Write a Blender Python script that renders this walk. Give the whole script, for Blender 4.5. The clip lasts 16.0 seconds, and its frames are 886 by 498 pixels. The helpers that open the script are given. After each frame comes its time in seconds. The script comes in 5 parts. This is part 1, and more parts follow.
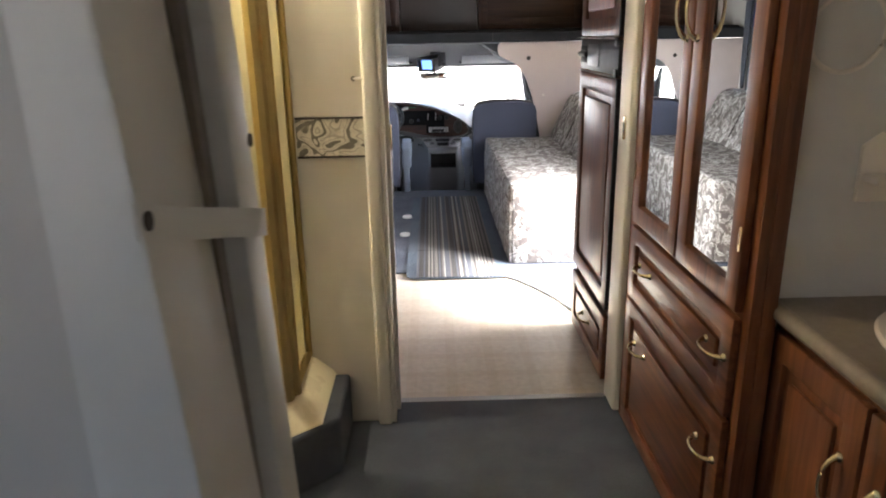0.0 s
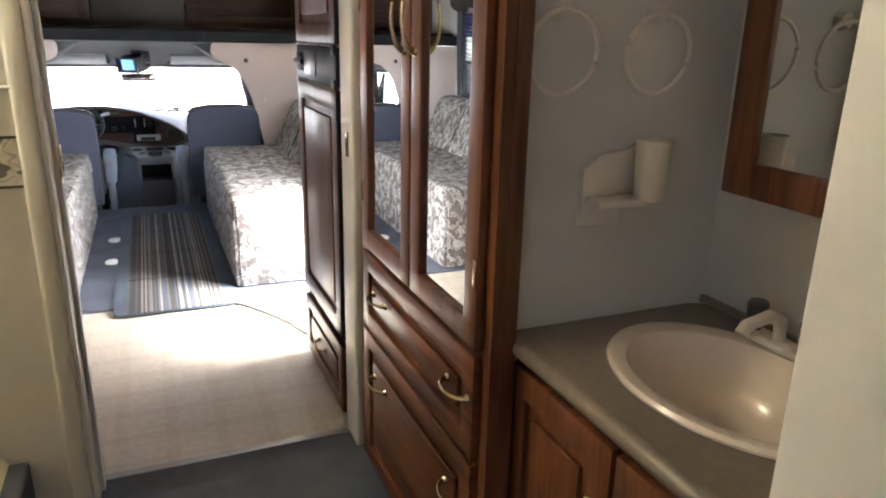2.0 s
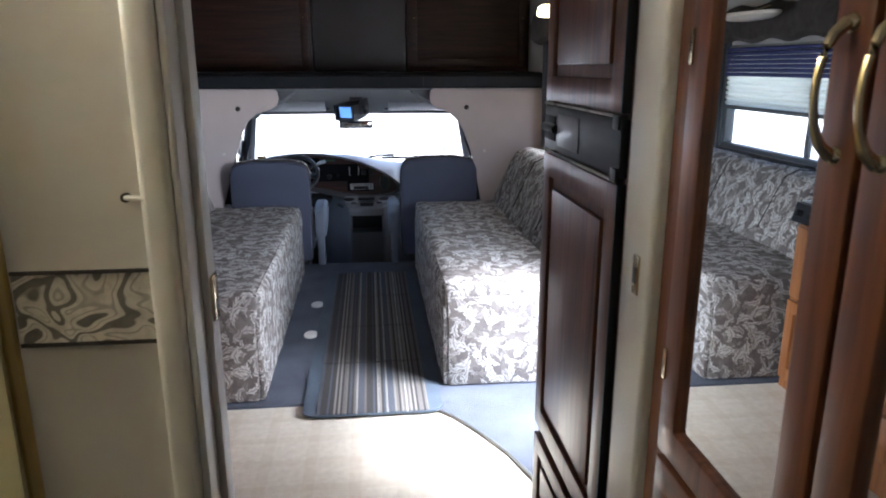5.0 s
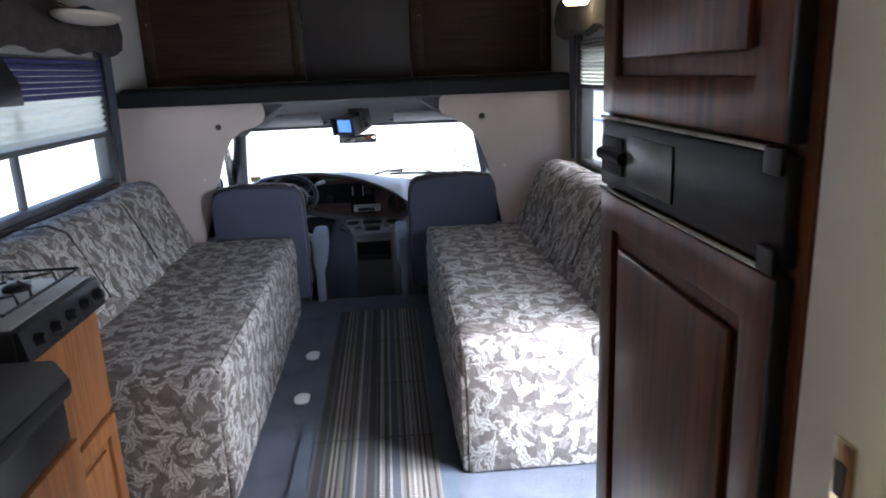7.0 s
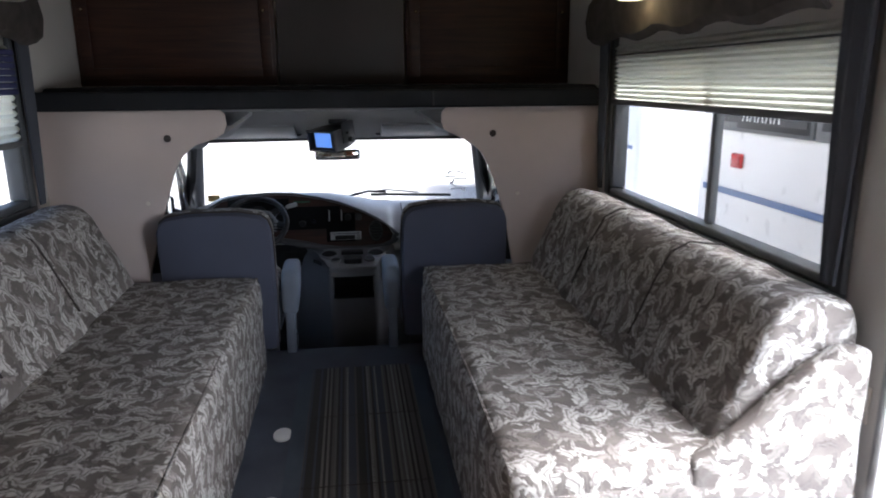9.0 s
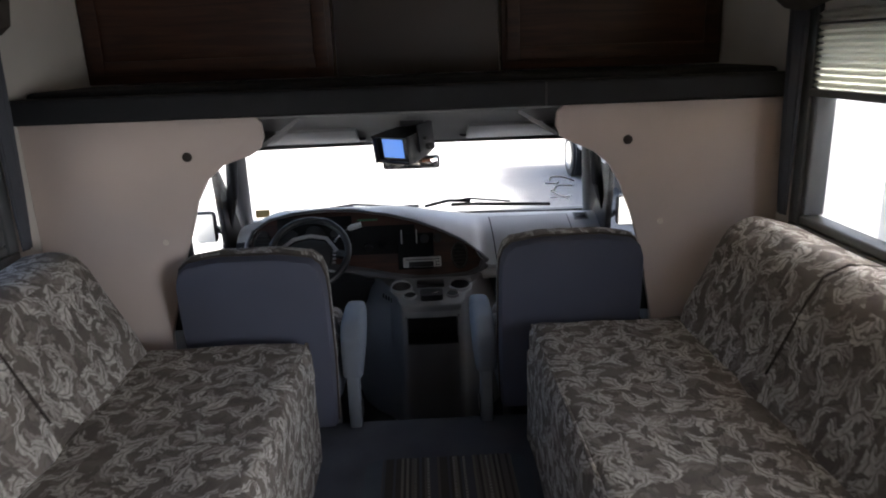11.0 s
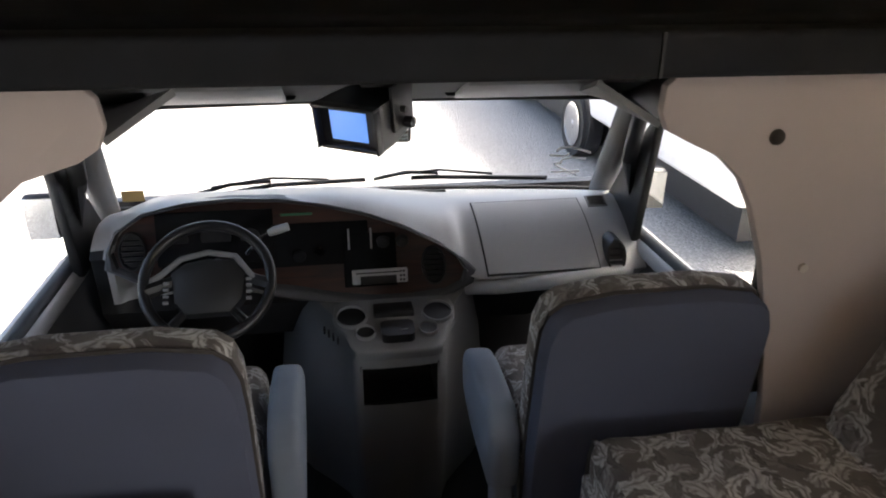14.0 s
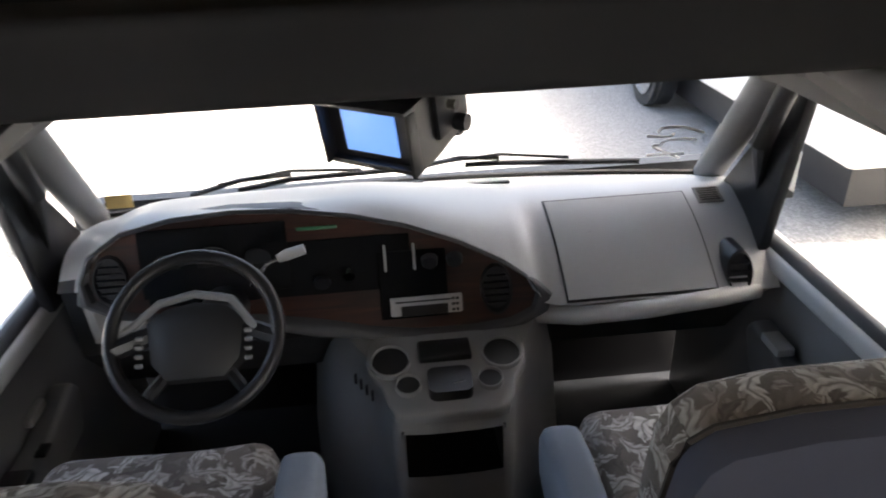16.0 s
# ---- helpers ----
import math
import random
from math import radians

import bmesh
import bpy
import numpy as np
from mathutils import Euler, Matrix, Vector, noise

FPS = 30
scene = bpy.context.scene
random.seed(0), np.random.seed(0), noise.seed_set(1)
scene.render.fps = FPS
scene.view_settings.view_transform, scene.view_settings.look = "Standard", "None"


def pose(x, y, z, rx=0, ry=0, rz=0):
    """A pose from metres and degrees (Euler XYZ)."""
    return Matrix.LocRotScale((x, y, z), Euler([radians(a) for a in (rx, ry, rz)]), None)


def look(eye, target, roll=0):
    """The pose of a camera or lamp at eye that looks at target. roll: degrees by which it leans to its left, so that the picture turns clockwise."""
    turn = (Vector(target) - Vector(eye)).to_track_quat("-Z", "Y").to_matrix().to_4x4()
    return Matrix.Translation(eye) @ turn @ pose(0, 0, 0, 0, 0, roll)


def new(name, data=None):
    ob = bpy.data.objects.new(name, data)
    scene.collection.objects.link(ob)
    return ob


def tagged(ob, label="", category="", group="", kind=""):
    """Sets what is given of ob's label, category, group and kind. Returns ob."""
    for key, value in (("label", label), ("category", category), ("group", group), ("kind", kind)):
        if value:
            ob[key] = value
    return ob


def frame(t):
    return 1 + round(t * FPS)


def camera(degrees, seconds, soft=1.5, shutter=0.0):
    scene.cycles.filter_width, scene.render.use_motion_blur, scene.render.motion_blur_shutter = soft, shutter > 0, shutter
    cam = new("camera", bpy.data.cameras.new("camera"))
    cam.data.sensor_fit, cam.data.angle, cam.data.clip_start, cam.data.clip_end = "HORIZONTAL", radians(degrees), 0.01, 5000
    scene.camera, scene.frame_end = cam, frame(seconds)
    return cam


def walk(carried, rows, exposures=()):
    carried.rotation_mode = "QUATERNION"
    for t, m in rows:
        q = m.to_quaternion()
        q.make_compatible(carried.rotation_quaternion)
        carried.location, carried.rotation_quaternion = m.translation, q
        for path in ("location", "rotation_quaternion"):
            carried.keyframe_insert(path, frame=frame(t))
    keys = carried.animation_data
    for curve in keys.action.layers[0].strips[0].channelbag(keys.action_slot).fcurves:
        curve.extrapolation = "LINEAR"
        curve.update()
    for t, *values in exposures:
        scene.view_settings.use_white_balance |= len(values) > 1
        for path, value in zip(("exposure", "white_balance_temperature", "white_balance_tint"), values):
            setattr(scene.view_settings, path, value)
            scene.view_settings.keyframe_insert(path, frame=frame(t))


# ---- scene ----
cam = camera(65.4, 16.0, soft=1.9, shutter=0.4)
PATH = [
    (0, (0.021, 0.149, 1.231), (0.045, 2.059, 0.637), -1.1),
    (0.5, (0.121, 0.204, 1.227), (0.13, 2.11, 0.622), -1.3),
    (1, (0.174, 0.236, 1.231), (0.23, 2.14, 0.622), -0.8),
    (1.5, (0.159, 0.311, 1.227), (0.517, 2.182, 0.618), 0.2),
    (2, (0.105, 0.37, 1.244), (0.852, 2.129, 0.654), 1.3),
    (2.5, (0.137, 0.469, 1.228), (0.902, 2.22, 0.638), 0.3),
    (3, (0.22, 0.627, 1.248), (0.571, 2.524, 0.72), -0.9),
    (3.5, (0.23, 0.721, 1.264), (0.389, 2.648, 0.753), -1.1),
    (4, (0.153, 0.85, 1.278), (0.358, 2.775, 0.778), -0.1),
    (6.5, (0.186, 1.611, 1.307), (0.349, 3.532, 0.775), -0.9),
    (7, (0.242, 1.766, 1.293), (0.385, 3.697, 0.794), -2.3),
    (7.5, (0.247, 1.92, 1.301), (0.354, 3.859, 0.823), -2.4),
    (8, (0.198, 2.088, 1.282), (0.452, 4.019, 0.828), -0.8),
    (8.5, (0.148, 2.271, 1.279), (0.428, 4.198, 0.82), -0.2),
    (11, (0.092, 3.361, 1.343), (0.146, 5.283, 0.794), -2.1),
    (11.5, (0.06, 3.556, 1.34), (0.318, 5.466, 0.804), -1.8),
    (12, (-0.024, 3.709, 1.356), (0.532, 5.55, 0.806), -1.0),
    (12.5, (-0.007, 3.908, 1.314), (0.463, 5.751, 0.698), -1.3),
    (13, (0.029, 4.104, 1.349), (0.281, 5.954, 0.631), -1.8),
    (13.5, (0.013, 4.28, 1.339), (0.198, 6.1, 0.532), -0.8),
    (14, (-0.058, 4.455, 1.369), (0.253, 6.259, 0.564), 0.6),
    (14.5, (-0.063, 4.607, 1.331), (0.161, 6.396, 0.464), -1.1),
    (15, (-0.004, 4.777, 1.342), (0.022, 6.552, 0.422), -3.6),
    (15.5, (0.035, 4.913, 1.342), (0.014, 6.684, 0.412), -4.6),
    (16, (0.013, 5.006, 1.324), (0.153, 6.762, 0.378), -2.4),
]
EXPOSURES = [(0, 3.65, 6200, 10), (2.5, 3.55, 6000, 10), (4.2, 2.9, 5500, 10), (6.3, 2.4, 5400, 10), (7.2, 2.3, 5500, 10), (8.5, 1.95, 5700, 10), (11, 1.95, 6300, 10), (13, 2.1, 6600, 10), (14.5, 2.45, 6900, 10), (16, 2.7, 7000, 10)]
walk(cam, [(t, look(eye, target, roll)) for t, eye, target, roll in PATH], EXPOSURES)

# ---- world, sun, lamps ----
world = bpy.data.worlds.new("world")
scene.world = world
world.use_nodes = True
wn = world.node_tree.nodes
sky = wn.new("ShaderNodeTexSky")
sky.sky_type, sky.sun_disc = "NISHITA", False
SUN_DIR = Vector((1.0, -0.14, 1.7)).normalized()  # towards the sun
sky.sun_elevation = math.asin(SUN_DIR.z)
sky.sun_rotation = math.atan2(SUN_DIR.x, SUN_DIR.y)
sky.air_density, sky.dust_density = 1.0, 8.0
world.node_tree.links.new(sky.outputs[0], wn["Background"].inputs[0])
wn["Background"].inputs[1].default_value = 0.15
sun = new("sun", bpy.data.lights.new("sun", "SUN"))
sun.data.energy, sun.data.angle, sun.data.color = 3.6, radians(12), (1.0, 0.96, 0.92)
sun.matrix_world = look(SUN_DIR * 20, (0, 0, 0))


def lamp(name, kind, loc, energy, color, size=0.1, aim=None):
    ob = new(name, bpy.data.lights.new(name, kind))
    ob.data.energy, ob.data.color = energy, color
    if kind == "AREA":
        ob.data.size = size
    else:
        ob.data.shadow_soft_size = size
    ob.matrix_world = look(loc, aim) if aim else Matrix.Translation(loc)
    return ob


lamp("shower_bulb", "POINT", (-0.86, 2.07, 1.86), 2.45, (1.0, 0.86, 0.64), 0.06)
# Fill lamp added to lift the dark bedroom; its window is unseen, position assumed.
bw = lamp("bedroom_fill_light", "AREA", (-1.20, -0.65, 1.22), 0.06, (0.86, 0.92, 1.0), 0.5, (0.5, 0.5, 1.0))
bw.data.shape, bw.data.size, bw.data.size_y = "RECTANGLE", 0.8, 0.5
ed = lamp("entry_sky_light", "AREA", (1.36, 3.25, 0.66), 3.1, (0.96, 0.98, 1.0), 0.5, (0.70, 3.95, 0.20))
ed.data.shape, ed.data.size, ed.data.size_y = "RECTANGLE", 0.50, 0.95
ed.data.spread = radians(95)
lamp("lounge_bulb", "POINT", (1.08, 4.82, 1.535), 0.12, (1.0, 0.75, 0.4), 0.03)


# ---- materials ----
class Mat:
    """A node material with a few short ways to wire it."""

    def __init__(self, name, rough=0.5, metal=0.0):
        self.m = bpy.data.materials.new(name)
        self.m.use_nodes = True
        self.n, self.l = self.m.node_tree.nodes, self.m.node_tree.links
        self.b = self.n["Principled BSDF"]
        self.b.inputs["Roughness"].default_value = rough
        self.b.inputs["Metallic"].default_value = metal
        self.co = self.n.new("ShaderNodeTexCoord").outputs["Object"]

    def node(self, kind, **kw):
        nd = self.n.new(kind)
        for k, v in kw.items():
            if k in nd.inputs.keys():
                if hasattr(v, "is_output"):
                    self.l.new(v, nd.inputs[k])
                else:
                    nd.inputs[k].default_value = v
        return nd

    def stretch(self, sx, sy, sz, co=None):
        mp = self.node("ShaderNodeMapping", Vector=co or self.co)
        mp.inputs["Scale"].default_value = (sx, sy, sz)
        return mp.outputs[0]

    def noise(self, scale, detail=4, co=None, dist=0.0, rough=0.5):
        return self.node("ShaderNodeTexNoise", Vector=co or self.co, Scale=scale, Detail=detail, Distortion=dist, Roughness=rough).outputs

    def ramp(self, fac, stops, mode="LINEAR"):
        r = self.node("ShaderNodeValToRGB", Fac=fac)
        e = r.color_ramp.elements
        r.color_ramp.interpolation = mode
        while len(e) < len(stops):
            e.new(0.5)
        for el, (p, c) in zip(e, stops):
            el.position, el.color = p, (*c, 1)
        return r.outputs[0]

    def mix(self, fac, a, b, mode="MIX"):
        x = self.n.new("ShaderNodeMix")
        x.data_type, x.blend_type = "RGBA", mode
        for sock, v in ((x.inputs[0], fac), (x.inputs[6], a), (x.inputs[7], b)):
            if hasattr(v, "is_output"):
                self.l.new(v, sock)
            else:
                sock.default_value = v if isinstance(v, float) else (*v, 1)
        return x.outputs[2]

    def math(self, op, a, b=0.0):
        x = self.n.new("ShaderNodeMath")
        x.operation = op
        for sock, v in ((x.inputs[0], a), (x.inputs[1], b)):
            if hasattr(v, "is_output"):
                self.l.new(v, sock)
            else:
                sock.default_value = v
        return x.outputs[0]

    def color(self, v):
        if hasattr(v, "is_output"):
            self.l.new(v, self.b.inputs["Base Color"])
        else:
            self.b.inputs["Base Color"].default_value = (*v, 1)
        return self

    def roughness(self, v):
        self.l.new(v, self.b.inputs["Roughness"])
        return self

    def bump(self, h, strength=0.3, dist=0.002):
        bp = self.node("ShaderNodeBump", Height=h, Strength=strength, Distance=dist)
        self.l.new(bp.outputs[0], self.b.inputs["Normal"])
        return self


def painted(name, c, rough=0.5, var=0.12, scale=3.0, grain=180.0, bump=0.15, metal=0.0):
    """Any plain finish: a base colour with soft stains and a fine grain."""
    m = Mat(name, rough, metal)
    a = tuple(v * (1 - var) for v in c)
    b = tuple(min(1, v * (1 + var)) for v in c)
    m.color(m.ramp(m.noise(scale, 6)[0], [(0.3, a), (0.7, b)]))
    g = m.noise(grain, 3)[0]
    if metal < 0.5:
        m.bump(g, bump, 0.001)
    rr = m.node("ShaderNodeMapRange", Value=m.noise(scale * 4, 5)[0])
    rr.inputs[3].default_value, rr.inputs[4].default_value = max(0.02, rough - (0.03 if metal else 0.1)), min(1, rough + (0.03 if metal else 0.1))
    m.roughness(rr.outputs[0])
    return m.m


def wooden(name, dark, mid, light, along="z", rough=0.35):
    m = Mat(name, rough)
    s = {"x": (1.5, 22, 22), "y": (22, 1.5, 22), "z": (22, 22, 1.5)}[along]
    co = m.stretch(*s)
    g = m.noise(1.6, 8, co, 1.2)[0]
    fine = m.noise(9, 4, co)[0]
    c = m.ramp(g, [(0.3, dark), (0.5, mid), (0.72, light)])
    m.color(m.mix(0.35, c, m.ramp(fine, [(0.35, dark), (0.6, light)]), "MULTIPLY"))
    m.bump(fine, 0.12, 0.001)
    return m.m


def carpeted(name, a, b):
    m = Mat(name, 0.95)
    big, fib = m.noise(5, 6)[0], m.noise(420, 3)[0]
    c = m.ramp(big, [(0.3, a), (0.7, b)])
    m.color(m.mix(0.55, c, m.ramp(fib, [(0.3, (0.45, 0.45, 0.45)), (0.7, (1, 1, 1))]), "MULTIPLY"))
    m.bump(fib, 0.9, 0.006)
    return m.m


def curls(m, scale, bands, dist):
    """Curling contour bands, 0 to 1, as of printed scrolls and leaves."""
    n = m.noise(scale, 1.0, None, dist, 0.4)[0]
    pp = m.node("ShaderNodeMath")
    pp.operation = "PINGPONG"
    m.l.new(m.math("MULTIPLY", n, bands), pp.inputs[0])
    pp.inputs[1].default_value = 0.5
    return m.math("MULTIPLY", pp.outputs[0], 2.0)


def leaves(m, uv, scale, shift, length, width, bow):
    """One scatter of curved, lobed leaves: their mask and their veins, 0 to 1."""
    mp = m.node("ShaderNodeMapping", Vector=uv)
    mp.inputs["Location"].default_value = (shift, shift * 1.7, 0)
    mp.inputs["Scale"].default_value = (scale, scale, scale)
    vo = m.n.new("ShaderNodeTexVoronoi")
    vo.voronoi_dimensions = "2D"
    vo.inputs["Scale"].default_value = 1.0
    wob = m.node("ShaderNodeVectorMath", )
    wob.operation = "MULTIPLY_ADD"
    m.l.new(m.noise(2.2, 2, mp.outputs[0])[1], wob.inputs[0])
    wob.inputs[1].default_value = (0.35, 0.35, 0)
    m.l.new(mp.outputs[0], wob.inputs[2])
    m.l.new(wob.outputs[0], vo.inputs["Vector"])
    loc = m.node("ShaderNodeVectorMath", )
    loc.operation = "SUBTRACT"
    m.l.new(wob.outputs[0], loc.inputs[0])
    m.l.new(vo.outputs["Position"], loc.inputs[1])
    rnd = m.node("ShaderNodeSeparateColor", Color=vo.outputs["Color"]).outputs
    rot = m.node("ShaderNodeVectorRotate", Vector=loc.outputs[0], Angle=m.math("MULTIPLY", rnd[0], 6.2832))
    rot.rotation_type = "Z_AXIS"
    q = m.node("ShaderNodeSeparateXYZ", Vector=rot.outputs[0]).outputs
    u = q[0]
    uu = m.math("MULTIPLY", u, u)
    v = m.math("ABSOLUTE", m.math("ADD", q[1], m.math("SUBTRACT", m.math("MULTIPLY", uu, bow), 0.08)))
    body = m.math("SUBTRACT", 1.0, m.math("DIVIDE", uu, length * length))
    wave = m.math("SINE", m.math("ADD", m.math("MULTIPLY", u, 26.0), m.math("MULTIPLY", v, 34.0)))
    lobes = m.math("ADD", m.math("MULTIPLY", wave, 0.17), 0.85)
    edge = m.math("SUBTRACT", m.math("MULTIPLY", m.math("MULTIPLY", body, lobes), width), v)
    mask = m.math("MULTIPLY", m.math("MAXIMUM", edge, 0.0), 26.0)
    mask = m.math("MINIMUM", mask, 1.0)
    vein = m.math("MINIMUM", m.math("MULTIPLY", v, 22.0), 1.0)
    vein = m.math("MULTIPLY", vein, m.math("ADD", 0.83, m.math("MULTIPLY", wave, 0.17)))
    return mask, vein, rnd[1]


def floral():
    """Woven upholstery with curling leaves in cream, taupe and brown."""
    m = Mat("floral_fabric", 0.9)
    uv = m.n.new("ShaderNodeTexCoord").outputs["UV"]
    c = m.ramp(m.noise(9.0, 3)[0], [(0.35, (0.125, 0.105, 0.094)), (0.65, (0.20, 0.172, 0.155))])
    relief = None
    for scale, shift, ln, w, bow, lo, hi in ((12.0, 0.31, 0.78, 0.26, 0.8, (0.20, 0.175, 0.158), (0.30, 0.27, 0.245)),
                                             (13.0, 3.17, 0.76, 0.21, -1.0, (0.33, 0.30, 0.275), (0.46, 0.43, 0.40)),
                                             (10.0, 7.73, 0.72, 0.22, 1.1, (0.46, 0.43, 0.40), (0.66, 0.63, 0.59)),
                                             (14.0, 11.9, 0.74, 0.15, -0.8, (0.10, 0.085, 0.076), (0.15, 0.13, 0.118)),
                                             (12.5, 15.3, 0.72, 0.18, 1.3, (0.48, 0.45, 0.42), (0.64, 0.61, 0.57))):
        mask, vein, r = leaves(m, uv, scale, shift, ln, w, bow)
        leaf = m.mix(r, lo, hi)
        leaf = m.mix(m.math("SUBTRACT", 1.0, vein), leaf, (0.17, 0.15, 0.135))
        c = m.mix(mask, c, leaf)
        relief = mask if relief is None else m.math("MAXIMUM", relief, mask)
    weave = m.noise(600, 2)[0]
    c = m.mix(0.3, c, m.ramp(weave, [(0.3, (0.55, 0.55, 0.55)), (0.7, (1, 1, 1))]), "MULTIPLY")
    m.color(c).bump(m.math("ADD", m.math("MULTIPLY", relief, 0.5), weave), 0.3, 0.003)
    return m.m


def vinyl():
    """Cream sheet vinyl printed with faint squares."""
    m = Mat("sheet_vinyl", 0.38)
    sep = m.node("ShaderNodeSeparateXYZ", Vector=m.co)
    lines = []
    for k in (0, 1):
        f = m.math("FRACT", m.math("DIVIDE", sep.outputs[k], 0.152))
        lines.append(m.math("LESS_THAN", m.math("ABSOLUTE", m.math("SUBTRACT", f, 0.5)), 0.13))
    both = m.math("ADD", lines[0], lines[1])
    mot = m.ramp(m.noise(40, 5)[0], [(0.3, (0.60, 0.55, 0.46)), (0.7, (0.72, 0.67, 0.57))])
    c = m.mix(m.math("MULTIPLY", both, 0.22), mot, (0.50, 0.42, 0.31))
    c = m.mix(m.math("MULTIPLY", m.noise(2.2, 6)[0], 0.22), c, (0.40, 0.34, 0.26))
    m.color(c).bump(m.noise(90, 3)[0], 0.15, 0.001)
    return m.m


def striped():
    """Woven runner: stripes along its length with light stitches."""
    m = Mat("striped_weave", 0.95)
    sep = m.node("ShaderNodeSeparateXYZ", Vector=m.co)
    wn1 = m.node("ShaderNodeTexWhiteNoise", )
    wn1.noise_dimensions = "1D"
    m.l.new(m.math("FLOOR", m.math("DIVIDE", sep.outputs[0], 0.0085)), wn1.inputs["W"])
    c = m.ramp(wn1.outputs["Value"], [(0.0, (0.055, 0.05, 0.048)), (0.28, (0.15, 0.135, 0.125)), (0.5, (0.085, 0.095, 0.115)), (0.68, (0.24, 0.225, 0.20)), (0.88, (0.47, 0.46, 0.43))], "CONSTANT")
    st = m.math("GREATER_THAN", m.math("FRACT", m.math("DIVIDE", sep.outputs[1], 0.016)), 0.42)
    hi = m.math("GREATER_THAN", wn1.outputs["Value"], 0.88)
    c = m.mix(m.math("MULTIPLY", hi, m.math("SUBTRACT", 1.0, st)), c, (0.10, 0.09, 0.085))
    weave = m.noise(500, 2)[0]
    m.color(m.mix(0.4, c, m.ramp(weave, [(0.3, (0.5, 0.5, 0.5)), (0.7, (1, 1, 1))]), "MULTIPLY")).bump(weave, 0.7, 0.004)
    return m.m


def glassy(name, tint=(0.95, 0.97, 0.97), rough=0.0):
    m = Mat(name, rough)
    m.color(tint)
    m.b.inputs["Transmission Weight"].default_value = 1.0
    m.b.inputs["IOR"].default_value = 1.02
    m.roughness(m.ramp(m.noise(6, 5)[0], [(0.3, (rough, rough, rough)), (0.8, (rough + 0.02,) * 3)]))
    return m.m


def frieze():
    """Grey wallpaper border with pale roses and scrolls."""
    m = Mat("rose_border", 0.7)
    ring = curls(m, 14.0, 4.5, 0.8)
    a = m.ramp(ring, [(0.30, (0.17, 0.155, 0.135)), (0.42, (0.62, 0.58, 0.51)), (0.85, (0.66, 0.62, 0.55)), (0.95, (0.40, 0.37, 0.33))])
    m.color(m.mix(0.35, a, m.ramp(m.noise(60, 3)[0], [(0.35, (0.5, 0.48, 0.45)), (0.55, (1, 1, 1))]), "MULTIPLY"))
    return m.m


def gravel():
    m = Mat("gravel_ground", 0.95)
    n = m.node("ShaderNodeTexVoronoi", Vector=m.co, Scale=38.0)
    st = m.ramp(n.outputs["Distance"], [(0.0, (0.50, 0.49, 0.47)), (0.6, (0.22, 0.215, 0.21))])
    m.color(m.mix(m.math("MULTIPLY", m.noise(0.6, 7)[0], 0.6), st, (0.46, 0.45, 0.43))).bump(n.outputs["Distance"], 0.8, 0.02)
    return m.m


def lit(name, c, strength):
    m = Mat(name, 0.4)
    m.color(c)
    m.b.inputs["Emission Color"].default_value = (*c, 1)
    m.b.inputs["Emission Strength"].default_value = strength
    return m.m


WALLP = painted("wallboard", (0.60, 0.57, 0.53), 0.6, 0.06)
TRIMW = painted("white_trim", (0.66, 0.64, 0.60), 0.45, 0.05)
PANEL = painted("pinkish_panel", (0.56, 0.47, 0.43), 0.55, 0.06)
CEIL = painted("ceiling_board", (0.62, 0.59, 0.54), 0.7, 0.04)
CHERRY = wooden("cherry_wood", (0.10, 0.033, 0.013), (0.19, 0.066, 0.026), (0.29, 0.112, 0.047))
CHERRY_Y = wooden("cherry_wood_rail", (0.10, 0.033, 0.013), (0.19, 0.066, 0.026), (0.29, 0.112, 0.047), "y")
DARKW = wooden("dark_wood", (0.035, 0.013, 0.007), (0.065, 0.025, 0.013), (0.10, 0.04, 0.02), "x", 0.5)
OAK = wooden("honey_oak", (0.26, 0.105, 0.034), (0.38, 0.17, 0.06), (0.47, 0.23, 0.09))
CARPET = carpeted("blue_carpet", (0.085, 0.095, 0.125), (0.135, 0.15, 0.19))
CABCARPET = carpeted("dark_cab_carpet", (0.018, 0.02, 0.026), (0.03, 0.033, 0.04))
BUNKF = painted("dark_bunk_fabric", (0.013, 0.0135, 0.016), 0.95, 0.2, 6, 300, 0.1)
FLORAL = floral()
VINYL = vinyl()
STRIPE = striped()
RUGBLUE = carpeted("blue_binding", (0.085, 0.11, 0.145), (0.12, 0.15, 0.19))
SEATBLUE = painted("blue_seat_cloth", (0.080, 0.086, 0.122), 0.9, 0.1, 4, 500, 0.5)
ARMGREY = painted("grey_blue_cloth", (0.20, 0.225, 0.27), 0.9, 0.1, 4, 500, 0.5)
PIPING = painted("dark_piping", (0.05, 0.04, 0.035), 0.8)
DASHGREY = painted("grey_dash_plastic", (0.54, 0.54, 0.54), 0.32, 0.05, 3, 260, 0.35)
CONSGREY = painted("grey_console_plastic", (0.23, 0.23, 0.235), 0.45, 0.06, 3, 260, 0.3)
BEZEL = painted("dark_grey_bezel", (0.075, 0.075, 0.08), 0.4, 0.06, 3, 260, 0.2)
BLACKP = painted("black_plastic", (0.014, 0.014, 0.016), 0.4, 0.1)
DARKRUB = painted("dark_rubber", (0.02, 0.02, 0.022), 0.6, 0.1)
PILLAR = painted("grey_headliner", (0.20, 0.20, 0.205), 0.8, 0.05, 4, 400, 0.3)
BURL = wooden("burl_trim", (0.016, 0.006, 0.004), (0.050, 0.014, 0.008), (0.095, 0.028, 0.014), "x", 0.34)
